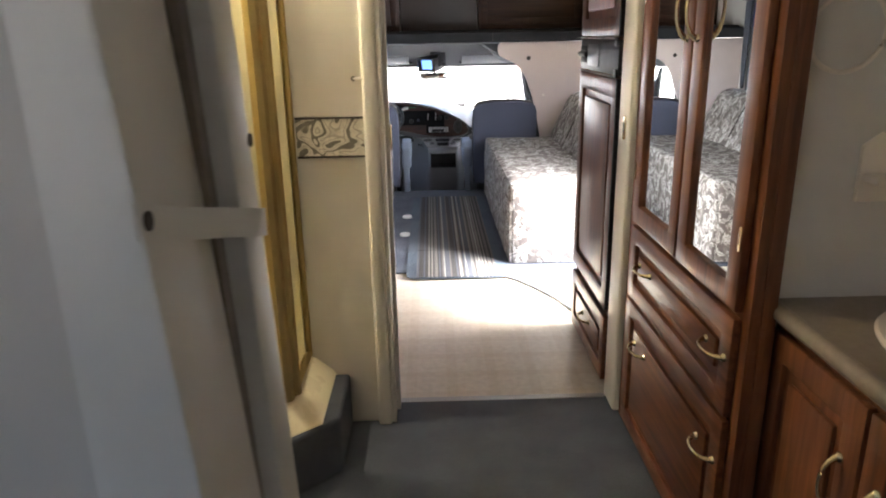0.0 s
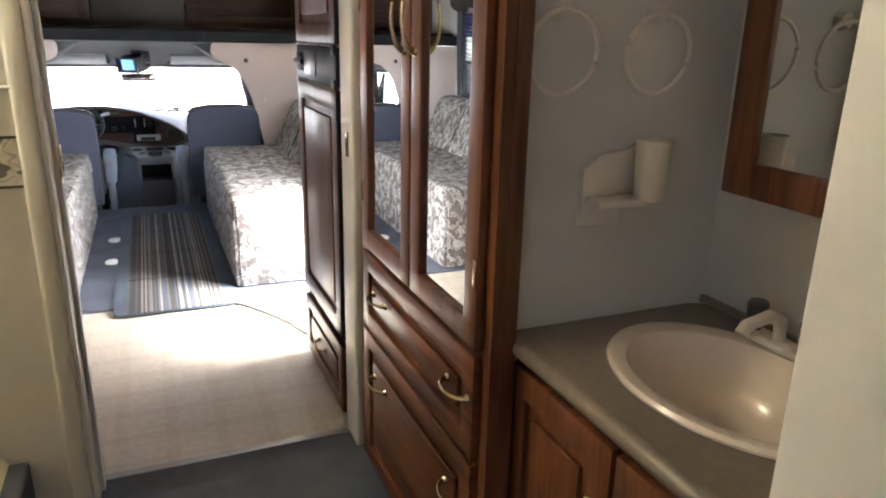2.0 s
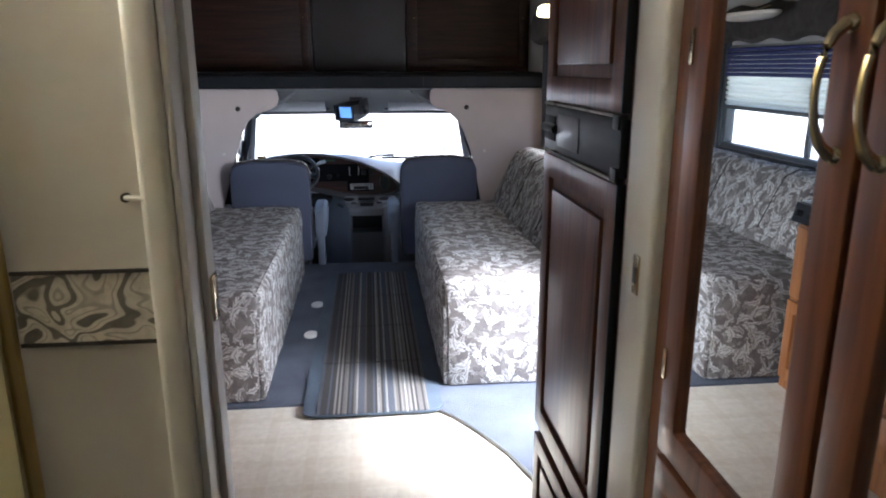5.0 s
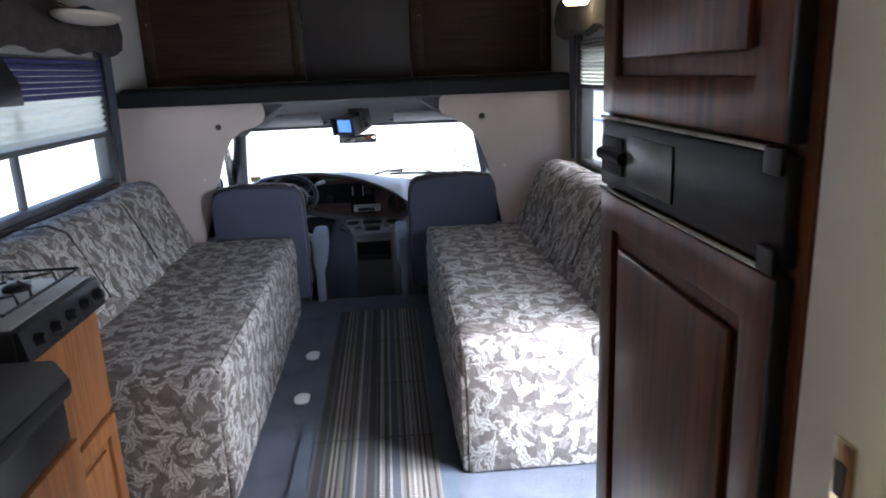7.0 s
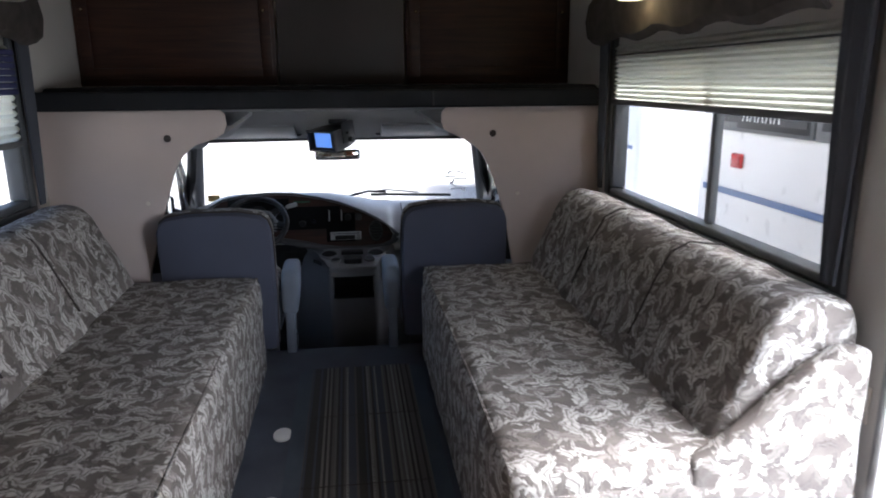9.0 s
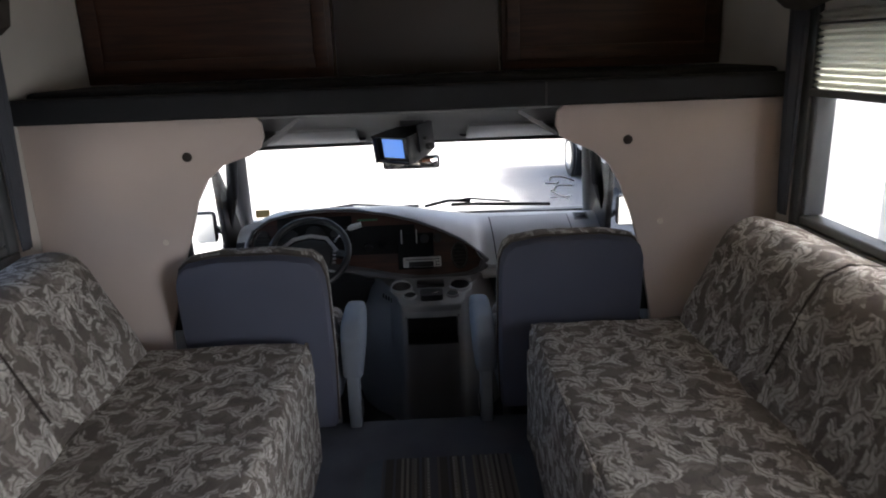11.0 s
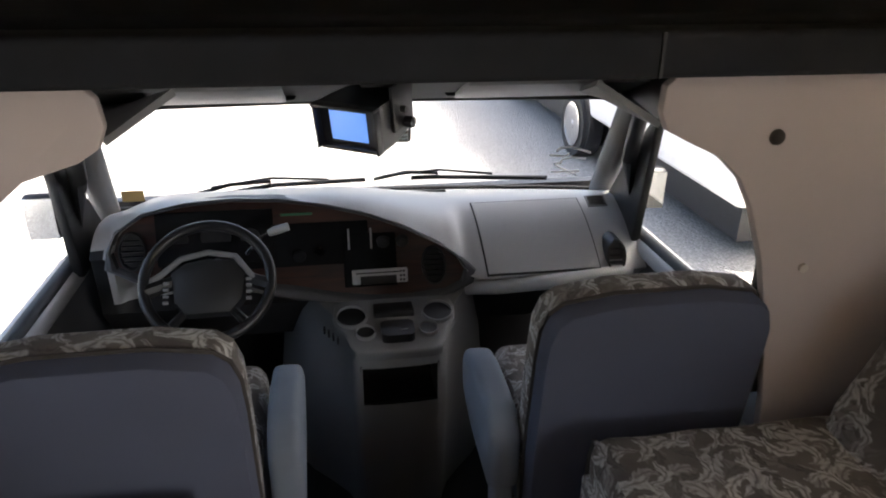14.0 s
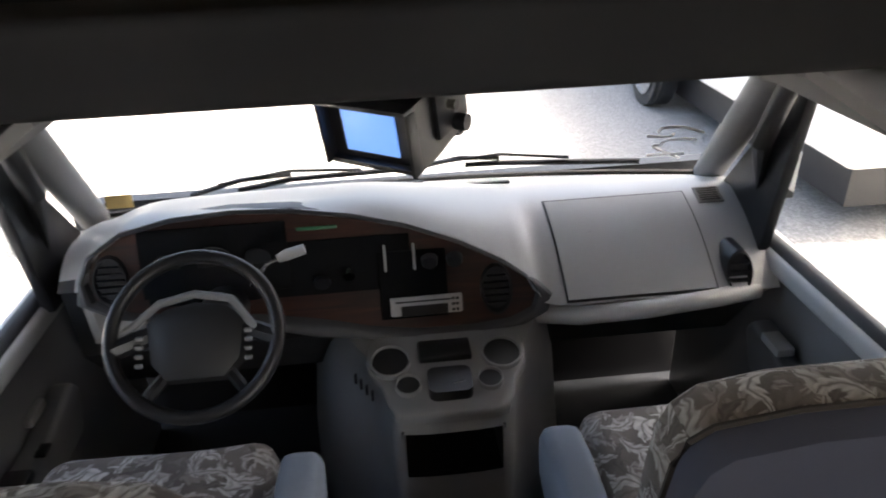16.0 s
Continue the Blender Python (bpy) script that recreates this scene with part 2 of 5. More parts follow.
BRASS = painted("brass", (0.63, 0.53, 0.34), 0.22, 0.08, 8, 200, 0.05, 1.0)
GOLD = painted("gold_anodised", (0.62, 0.46, 0.19), 0.42, 0.08, 8, 200, 0.05, 1.0)
CHROME = painted("chrome", (0.62, 0.62, 0.62), 0.12, 0.05, 8, 200, 0.02, 1.0)
ALU = painted("aluminium", (0.42, 0.42, 0.43), 0.4, 0.06, 8, 200, 0.05, 1.0)
MIRROR = painted("silvered_mirror", (0.86, 0.88, 0.87), 0.02, 0.01, 3, 100, 0.0, 1.0)
MIRROR.node_tree.nodes["Principled BSDF"].inputs["Roughness"].default_value = 0.0
for link in list(MIRROR.node_tree.links):
    if link.to_socket.name == "Roughness":
        MIRROR.node_tree.links.remove(link)
SHOWER = painted("cream_shower_plastic", (0.82, 0.74, 0.53), 0.3, 0.03)
CREAM = painted("cream_plastic", (0.68, 0.61, 0.53), 0.35, 0.04)
SINKM = painted("cream_basin", (0.70, 0.60, 0.52), 0.18, 0.03, 3, 100, 0.02)
LAMINATE = painted("taupe_laminate", (0.20, 0.16, 0.125), 0.35, 0.1, 60, 300, 0.08)
GREYLAM = painted("grey_laminate", (0.13, 0.13, 0.135), 0.32, 0.1, 60, 300, 0.08)
GLASS = glassy("window_glass")
SHGLASS = glassy("shower_glass", (0.93, 0.95, 0.9))
BLIND = painted("pleated_shade", (0.72, 0.72, 0.66), 0.8, 0.04)
bt = BLIND.node_tree
tr = bt.nodes.new("ShaderNodeBsdfTranslucent")
tr.inputs[0].default_value = (0.88, 0.88, 0.82, 1)
mx = bt.nodes.new("ShaderNodeMixShader")
mx.inputs[0].default_value = 0.72
bt.links.new(bt.nodes["Principled BSDF"].outputs[0], mx.inputs[1])
bt.links.new(tr.outputs[0], mx.inputs[2])
bt.links.new(mx.outputs[0], bt.nodes["Material Output"].inputs[0])
VALBLUE = painted("blue_pleats", (0.055, 0.06, 0.17), 0.85, 0.1)
VALFLOR = painted("valance_cloth", (0.055, 0.046, 0.040), 0.9, 0.3, 22, 400, 0.3)
WINFRAME = painted("grey_window_frame", (0.10, 0.105, 0.11), 0.45, 0.05)
CURTAIN = painted("slate_curtain", (0.07, 0.075, 0.09), 0.9, 0.12, 6, 400, 0.3)
FRIEZE = frieze()
GRAVEL = gravel()
WHITEB = painted("white_bodywork", (0.78, 0.78, 0.78), 0.3, 0.04)
BLUEB = painted("blue_band", (0.10, 0.16, 0.32), 0.35)
REDB = painted("red_lens", (0.45, 0.03, 0.03), 0.25)
SILVER = painted("silver_plastic", (0.50, 0.50, 0.50), 0.3, 0.05)
SCREEN = lit("blue_screen", (0.16, 0.36, 0.95), 0.17)
BULB = lit("warm_bulb_glass", (1.0, 0.78, 0.42), 1.5)
GREENLED = lit("green_display", (0.03, 0.13, 0.07), 0.012)
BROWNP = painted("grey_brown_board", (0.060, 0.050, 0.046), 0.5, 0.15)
MATTEB = painted("matte_black", (0.007, 0.007, 0.008), 0.85, 0.1)
MATTEB.node_tree.nodes["Principled BSDF"].inputs["Specular IOR Level"].default_value = 0.15
CHALK = painted("white_marker", (0.80, 0.80, 0.78), 0.9)
PAPER = painted("white_paper", (0.75, 0.75, 0.74), 0.8, 0.02)


# ---- mesh helpers ----
def bm_box(x0, x1, y0, y1, z0, z1, bevel=0.0, seg=2, bm=None):
    own = bmesh.new()
    bmesh.ops.create_cube(own, size=1.0)
    for v in own.verts:
        v.co = Vector(((x0 + x1) / 2 + v.co.x * (x1 - x0), (y0 + y1) / 2 + v.co.y * (y1 - y0), (z0 + z1) / 2 + v.co.z * (z1 - z0)))
    if bevel > 0:
        bmesh.ops.bevel(own, geom=own.edges[:], offset=min(bevel, 0.49 * min(abs(x1 - x0), abs(y1 - y0), abs(z1 - z0))), segments=seg, profile=0.5, affect="EDGES")
    return merged(bm, own)


def merged(bm, own):
    if bm is None:
        return own
    me = bpy.data.meshes.new("tmp")
    own.to_mesh(me)
    own.free()
    bm.from_mesh(me)
    bpy.data.meshes.remove(me)
    return bm


def bm_prism(pts, lo, hi, axis="y", bevel=0.0, seg=2, bm=None):
    """A polygon pushed from lo to hi along an axis. Points are the two other coordinates, in xyz order."""
    own = bmesh.new()

    def at(p, d):
        return {"x": (d, p[0], p[1]), "y": (p[0], d, p[1]), "z": (p[0], p[1], d)}[axis]
    a = [own.verts.new(at(p, lo)) for p in pts]
    b = [own.verts.new(at(p, hi)) for p in pts]
    own.faces.new(a)
    own.faces.new(b)
    k = len(pts)
    for i in range(k):
        own.faces.new((a[i], a[(i + 1) % k], b[(i + 1) % k], b[i]))
    bmesh.ops.recalc_face_normals(own, faces=own.faces[:])
    if bevel > 0:
        bmesh.ops.bevel(own, geom=own.edges[:], offset=bevel, segments=seg, profile=0.5, affect="EDGES")
    return merged(bm, own)


def bm_tube(pts, r, n=10, bm=None, closed=False, taper=None):
    """A round bar along a line of points."""
    own = bmesh.new()
    P = [Vector(p) for p in pts]
    rings = []
    ref = Vector((0, 0, 1))
    for i, p in enumerate(P):
        a = P[i - 1] if (i > 0 or closed) else p
        b = P[(i + 1) % len(P)] if (i < len(P) - 1 or closed) else p
        d = (b - a).normalized()
        u = d.cross(ref if abs(d.dot(ref)) < 0.95 else Vector((1, 0, 0))).normalized()
        w = u.cross(d)
        rr = r * (taper[i] if taper else 1)
        rings.append([own.verts.new(p + rr * (math.cos(t) * u + math.sin(t) * w)) for t in (2 * math.pi * j / n for j in range(n))])
    m = len(P)
    for i in range(m if closed else m - 1):
        q0, q1 = rings[i], rings[(i + 1) % m]
        for j in range(n):
            own.faces.new((q0[j], q0[(j + 1) % n], q1[(j + 1) % n], q1[j]))
    if not closed:
        own.faces.new(rings[0])
        own.faces.new(rings[-1])
    bmesh.ops.recalc_face_normals(own, faces=own.faces[:])
    return merged(bm, own)


def bm_loft(rings, bm=None, cap=True):
    """Skin over rings of equal length."""
    own = bmesh.new()
    R = [[own.verts.new(p) for p in r] for r in rings]
    k = len(R[0])
    for a, b in zip(R, R[1:]):
        for j in range(k):
            own.faces.new((a[j], a[(j + 1) % k], b[(j + 1) % k], b[j]))
    if cap:
        own.faces.new(R[0])
        own.faces.new(R[-1])
    bmesh.ops.recalc_face_normals(own, faces=own.faces[:])
    return merged(bm, own)


def bm_sheet(rows, thick=0.0, bm=None):
    """A curved sheet over a grid of points, given some thickness."""
    own = bmesh.new()
    R = [[own.verts.new(p) for p in r] for r in rows]
    for a, b in zip(R, R[1:]):
        for j in range(len(a) - 1):
            own.faces.new((a[j], a[j + 1], b[j + 1], b[j]))
    bmesh.ops.recalc_face_normals(own, faces=own.faces[:])
    if thick:
        bmesh.ops.solidify(own, geom=own.faces[:], thickness=thick)
    return merged(bm, own)


def ellipse(cx, cy, a, b, n=32, p=2.0):
    out = []
    for i in range(n):
        t = 2 * math.pi * i / n
        c, s = math.cos(t), math.sin(t)
        out.append((cx + a * math.copysign(abs(c) ** (2 / p), c), cy + b * math.copysign(abs(s) ** (2 / p), s)))
    return out


def bm_wall(lo, hi, axis, u0, u1, v0, v1, holes=()):
    """A wall slab with rectangular holes (u0, u1, v0, v1), built of butted blocks round each hole. Axis: its thickness."""
    bm = bmesh.new()
    us = sorted({u0, u1, *[h[0] for h in holes], *[h[1] for h in holes]})
    vs = sorted({v0, v1, *[h[2] for h in holes], *[h[3] for h in holes]})
    grid = [[not any(h[0] < (a + b) / 2 < h[1] and h[2] < (c + d) / 2 < h[3] for h in holes) for c, d in zip(vs, vs[1:])] for a, b in zip(us, us[1:])]

    def at(u, v, d):
        return {"x": (d, u, v), "y": (u, d, v), "z": (u, v, d)}[axis]
    cache = {}

    def vert(i, j, s):
        key = (i, j, s)
        if key not in cache:
            cache[key] = bm.verts.new(at(us[i], vs[j], hi if s else lo))
        return cache[key]
    nu, nv = len(us) - 1, len(vs) - 1
    for i in range(nu):
        for j in range(nv):
            if not grid[i][j]:
                continue
            for s in (0, 1):
                bm.faces.new((vert(i, j, s), vert(i + 1, j, s), vert(i + 1, j + 1, s), vert(i, j + 1, s)))
            for di, dj, a, b in ((-1, 0, (i, j), (i, j + 1)), (1, 0, (i + 1, j), (i + 1, j + 1)), (0, -1, (i, j), (i + 1, j)), (0, 1, (i, j + 1), (i + 1, j + 1))):
                p, q = i + di, j + dj
                if not (0 <= p < nu and 0 <= q < nv and grid[p][q]):
                    bm.faces.new((vert(*a, 0), vert(*b, 0), vert(*b, 1), vert(*a, 1)))
    bmesh.ops.recalc_face_normals(bm, faces=bm.faces[:])
    return bm


def origin(ob):
    p = Vector((0, 0, 0))
    while ob is not None:
        p += ob.location
        ob = ob.parent
    return p


def box_uv(me):
    """Cloth coordinates in metres: each face takes the two axes that it lies along."""
    uv = me.uv_layers.new(name="cloth").data
    for f in me.polygons:
        n = [abs(k) for k in f.normal]
        a, b = ((1, 2), (0, 2), (0, 1))[n.index(max(n))]
        for li in f.loop_indices:
            p = me.vertices[me.loops[li].vertex_index].co
            uv[li].uv = (p[a], p[b])


def part(name, bm, material, parent=None, label="", smooth=True):
    """One mesh object, given in world coordinates, under a thing or a part."""
    me = bpy.data.meshes.new(name)
    off = origin(parent)
    bm.to_mesh(me)
    bm.free()
    me.transform(Matrix.Translation(-off))
    me.materials.append(material)
    if material is FLORAL:
        box_uv(me)
    if smooth:
        me.polygons.foreach_set("use_smooth", [True] * len(me.polygons))
        me.set_sharp_from_angle(angle=radians(38))
    ob = new(name, me)
    ob.parent = parent
    if label:
        ob["label"] = label
    return ob


def thing(name, loc, label, category, group="", kind=""):
    ob = new(name)
    ob.location = loc
    ob.empty_display_size = 0.05
    return tagged(ob, label, category, group, kind)


def setting(name, bm, material, label, category="", smooth=False):
    return tagged(part(name, bm, material, None, "", smooth), label, category or name.split("_")[0], "", "structure")

# ---- structure ----
LX, RX, CZ = -1.17, 1.29, 2.0
setting("floor", bm_box(LX, RX, -1.2, 5.70, -0.06, 0.0), VINYL, "cream sheet vinyl floor printed with faint squares", "floor")
setting("floor_carpet_rear", bm_box(LX, RX, -1.2, 2.305, 0.0, 0.006), CARPET, "worn blue-grey carpet in the washroom", "carpet")
setting("floor_carpet_lounge", bm_prism([(LX, 3.67), (0.30, 3.67), (0.37, 3.60), (0.45, 3.51), (0.53, 3.38), (0.60, 3.24), (0.65, 3.09), (0.68, 2.95), (RX, 2.95), (RX, 5.70), (LX, 5.70)], 0.0, 0.010, "z"), CARPET, "blue carpet with a curved edge by the entry", "carpet")
setting("trim_carpet_edge", bm_tube([(0.30, 3.665, 0.008), (0.37, 3.595, 0.008), (0.45, 3.505, 0.008), (0.53, 3.375, 0.008), (0.60, 3.235, 0.008), (0.65, 3.085, 0.008), (0.675, 2.95, 0.008)], 0.005), ALU, "thin metal edging strip along the carpet", "trim")
setting("trim_threshold", bm_box(-0.12, 0.605, 2.295, 2.325, 0.0, 0.008, 0.003), ALU, "thin metal threshold between carpet and vinyl", "trim")
setting("ceiling", bm_box(LX - 0.06, RX + 0.06, -1.26, 6.95, CZ, CZ + 0.05), CEIL, "pale ceiling board", "ceiling")
# Second opening is an unseen bedroom window, added to let in fill light.
setting("wall_left", bm_wall(LX - 0.06, LX, "x", -1.26, 5.66, -0.06, CZ, [(4.02, 5.40, 0.80, 1.40), (-1.08, -0.22, 0.95, 1.50)]), WALLP, "pale wallboard with a wide window", "wall")
setting("wall_right", bm_wall(RX, RX + 0.06, "x", -1.26, 5.66, -0.06, CZ, [(3.96, 5.44, 0.78, 1.40), (2.98, 3.74, 0.0, 1.86)]), WALLP, "pale wallboard with entry opening and window", "wall")
setting("wall_rear", bm_box(LX, RX, -1.26, -1.2, 0.0, CZ), WALLP, "pale wallboard at the rear", "wall")
setting("wall_bunk_left", bm_box(LX - 0.06, LX, 5.66, 6.95, 1.17, CZ), WALLP, "pale side wall of the bunk over the cab", "wall")
setting("wall_bunk_right", bm_box(RX, RX + 0.06, 5.66, 6.95, 1.17, CZ), WALLP, "pale side wall of the bunk over the cab", "wall")
# partition between washroom and galley
setting("wall_galley_left", bm_box(LX, -0.13, 2.18, 2.31, 0.0, CZ), WALLP, "off-white partition beside the doorway", "wall")
setting("wall_galley_top", bm_box(-0.13, 0.60, 2.18, 2.31, 1.88, CZ), WALLP, "off-white partition over the doorway", "wall")
setting("trim_border", bm_box(-0.375, -0.178, 2.174, 2.18, 0.893, 1.006), FRIEZE, "grey wallpaper border with pale roses", "border")
for z in (0.893, 1.006):
    setting("trim_border_line", bm_box(-0.375, -0.178, 2.171, 2.1735, z - 0.003, z + 0.003), PIPING, "thin dark edge line of the wallpaper border", "border")
dj = tagged(part("door_1", bm_box(-0.176, -0.13, 2.155, 2.1785, 0.0, 1.93, 0.012, 3), TRIMW), "white rounded casing of the sliding door opening", "door frame", "", "structure")
part("jamb_left", bm_box(-0.13, -0.118, 2.165, 2.325, 0.006, 1.88, 0.003), TRIMW, dj)
part("jamb_right", bm_box(0.606, 0.668, 2.20, 2.325, 0.006, 1.95, 0.01, 3), TRIMW, dj)
part("door_edge", bm_box(-0.118, -0.106, 2.225, 2.262, 0.02, 1.87, 0.002), TRIMW, dj, "edge of a white sliding door")
lt = part("latch_plate", bm_box(-0.106, -0.100, 2.228, 2.259, 0.90, 0.975, 0.002), BRASS, dj, "worn brass latch plate")
part("latch_hole", bm_box(-0.1005, -0.0985, 2.236, 2.250, 0.915, 0.935), BLACKP, lt)
sk = part("strike_plate", bm_box(0.602, 0.6075, 2.235, 2.260, 0.915, 0.985, 0.002), BRASS, dj, "dull brass strike plate")
part("strike_slot", bm_box(0.6005, 0.6022, 2.242, 2.254, 0.935, 0.965), BLACKP, sk)
part("screw_cap", bm_tube([(-0.20, 2.186, 1.115), (-0.20, 2.172, 1.115)], 0.007, 12), PIPING, dj)
part("catch_bar", bm_tube([(-0.20, 2.174, 1.115), (-0.165, 2.158, 1.116)], 0.004, 8), TRIMW, dj)

# partition between bedroom and washroom
pl = setting("wall_bedroom_left", bm_box(LX, -0.215, 0.60, 0.72, 0.0, CZ), WALLP, "bluish white partition by the bedroom doorway", "wall")
setting("wall_bedroom_right", bm_box(0.63, RX, 0.62, 0.74, 0.0, CZ), WALLP, "bluish white partition by the bedroom doorway", "wall")
setting("wall_bedroom_top", bm_box(-0.215, 0.63, 0.60, 0.72, 1.90, CZ), WALLP, "white partition over the bedroom doorway", "wall")
fd = tagged(part("door_2", bm_prism([(-0.215, 0.006), (-0.095, 0.006), (-0.225, 1.90), (-0.235, 1.90), (-0.235, 0.9)], 0.590, 0.714, "y", 0.003), TRIMW), "white jamb of the bedroom folding door with a strap", "door frame", "", "structure")
part("jamb_board", bm_prism([(-0.215, 0.006), (-0.105, 0.006), (-0.178, 1.90), (-0.215, 1.90)], 0.736, 0.80, "y", 0.006), TRIMW, fd)
part("groove", bm_prism([(-0.215, 0.006), (-0.125, 0.006), (-0.196, 1.90), (-0.215, 1.90)], 0.7145, 0.7355, "y"), LAMINATE, fd, "taupe groove between the boards")
st = part("strap", bm_loft([[(x, y, z), (x, y, z + 0.026), (x + 0.004, y, z + 0.026), (x + 0.004, y, z)] for x, y, z in ((-0.1785, 0.588, 1.104), (-0.168, 0.664, 1.083), (-0.155, 0.71, 1.071), (-0.1395, 0.735, 1.064), (-0.1395, 0.775, 1.054))]), TRIMW, fd, "white holding strap")
part("strap_rivet", bm_tube([(-0.1745, 0.600, 1.115), (-0.1695, 0.600, 1.115)], 0.007, 12), PIPING, st)
part("strike_hole", bm_tube([(-0.1405, 0.762, 1.145), (-0.1385, 0.762, 1.145)], 0.006, 12), PIPING, fd)
rj = tagged(part("door_3", bm_box(0.595, 0.63, 0.60, 0.75, 0.006, 1.90, 0.006), TRIMW), "white jamb board with a small dark catch", "door frame", "", "structure")
part("catch", bm_tube([(0.595, 0.66, 1.17), (0.580, 0.66, 1.17)], 0.006, 12), PIPING, rj, "small dark catch")

# washroom side walls
setting("wall_vanity", bm_box(1.15, RX, 0.74, 1.44, 0.0, CZ), WALLP, "off-white wall behind the basin", "wall")
setting("wall_closet_side", bm_box(0.68, 1.15, 1.415, 1.44, 0.0, CZ), WALLP, "off-white panel with towel rings beside the closet", "wall")


# ---- washroom ----
def bow_pull(parent, p, axis="y", length=0.095, out=Vector((-1, 0, 0)), material=None, r=0.0042):
    """A brass bow handle with two rosettes."""
    p, d = Vector(p), {"y": Vector((0, 1, 0)), "z": Vector((0, 0, 1)), "x": Vector((1, 0, 0))}[axis]
    pts, tp = [], []
    for i in range(13):
        s = -1 + 2 * i / 12
        pts.append(p + d * (s * length / 2) + out * (0.006 + 0.024 * (1 - s * s) ** 0.6))
        tp.append(0.8 + 0.7 * (abs(s) ** 3))
    h = part("handle", bm_tube(pts, r, 8, None, False, tp), material or BRASS, parent, "brass bow handle")
    for s in (-1, 1):
        q = p + d * (s * length / 2)
        part("rosette", bm_tube([q, q + out * 0.004, q + out * 0.008], 0.010, 12, None, False, [1, 0.9, 0.45]), material or BRASS, h)
    return h


def raised_panel(name, parent, x, y0, y1, z0, z1, rail=0.055, mat=None, facing=-1, t=0.018, label=""):
    """A frame-and-panel front that faces along x, from its back at x."""
    mat = mat or CHERRY
    f = x + facing * t
    a, b = sorted((x, f))
    bm = bm_wall(a, b, "x", y0, y1, z0, z1, [(y0 + rail, y1 - rail, z0 + rail, z1 - rail)])
    bmesh.ops.bevel(bm, geom=bm.edges[:], offset=0.004, segments=2, profile=0.5, affect="EDGES")
    door = part(name, bm, mat, parent, label)
    c = x + facing * (t * 0.35)
    a, b = sorted((x, c))
    pb = bm_box(a, b, y0 + rail - 0.003, y1 - rail + 0.003, z0 + rail - 0.003, z1 - rail + 0.003)
    g = 0.026
    a, b = sorted((c - facing * 0.001, x + facing * t * 0.9))
    if y1 - y0 > 2 * rail + 3 * g and z1 - z0 > 2 * rail + 3 * g:
        bm_box(a, b, y0 + rail + g, y1 - rail - g, z0 + rail + g, z1 - rail - g, 0.008, 2, pb)
    part("panel", pb, mat, door)
    return door


closet = thing("closet", (0.9, 1.85, 0.0), "cherry wood closet with two mirrored doors and drawers", "closet")
part("body", bm_box(0.648, RX - 0.001, 1.445, 2.195, 0.0, 1.98), CHERRY, closet)
fs = bm_wall(0.627, 0.6475, "x", 1.37, 2.195, 0.0, 1.98, [(1.42, 2.10, 0.71, 1.90), (1.42, 2.10, 0.47, 0.675), (1.42, 2.10, 0.05, 0.445)])
part("face_frame", fs, CHERRY, closet)
part("side_strip", bm_box(0.6485, 0.679, 1.37, 1.412, 0.0, 1.98, 0.003), CHERRY, closet)
for y0, y1, hy in ((1.40, 1.745, 1.718), (1.755, 2.12, 1.782)):
    x0, x1, rail = 0.608, 0.6265, 0.055
    bm = bm_wall(x0, x1, "x", y0, y1, 0.695, 1.92, [(y0 + rail, y1 - rail, 0.748, 1.87)])
    bmesh.ops.bevel(bm, geom=bm.edges[:], offset=0.004, segments=2, profile=0.5, affect="EDGES")
    d = part("door", bm, CHERRY, closet, "cherry framed mirror door")
    part("mirror", bm_box(0.619, 0.6255, y0 + rail - 0.003, y1 - rail + 0.003, 0.745, 1.873), MIRROR, d, "clear mirror")
    bow_pull(d, (0.608, hy, 1.275), "z", 0.125, Vector((-1, 0, 0)), BRASS, 0.005)
    for zz in (0.82, 1.30):
        yy = (y0 + 0.003) if y0 < 1.5 else (y1 - 0.013)
        part("hinge", bm_box(0.605, 0.6085, yy, yy + 0.010, zz, zz + 0.05, 0.001), BRASS, d)
for z0, z1, hz in ((0.462, 0.682, 0.588), (0.042, 0.452, 0.345)):
    d = raised_panel("drawer", closet, 0.6265, 1.40, 2.12, z0, z1, 0.05, CHERRY_Y)
    for hy in (1.47, 1.965):
        bow_pull(d, (0.6085, hy, hz), "y", 0.095)

vanity = thing("vanity_cabinet", (0.92, 1.07, 0.0), "cherry wood vanity cabinet under a taupe worktop", "cabinet")
part("body", bm_box(0.705, 1.148, 0.75, 1.412, 0.0, 0.575), CHERRY, vanity)
part("apron", bm_box(0.705, 0.722, 0.75, 1.412, 0.5755, 0.684), CHERRY, vanity)
part("side", bm_box(0.7225, 1.148, 1.398, 1.412, 0.5755, 0.684), CHERRY, vanity)
for y0, y1, hy in ((1.085, 1.40, 1.13), (0.76, 1.075, 1.03)):
    d = raised_panel("door", vanity, 0.7045, y0, y1, 0.06, 0.665, 0.055, CHERRY)
    bow_pull(d, (0.6865, hy, 0.50), "z", 0.095)
# worktop with an oval opening for the basin
top = thing("vanity_worktop", (0.92, 1.07, 0.69), "taupe laminate worktop with a rounded edge", "worktop")
SC, SA, SB = (0.925, 1.105), 0.165, 0.222
tb = bmesh.new()
inner = [(p[0], p[1]) for p in ellipse(SC[0], SC[1], SA, SB, 48)]
outer = []
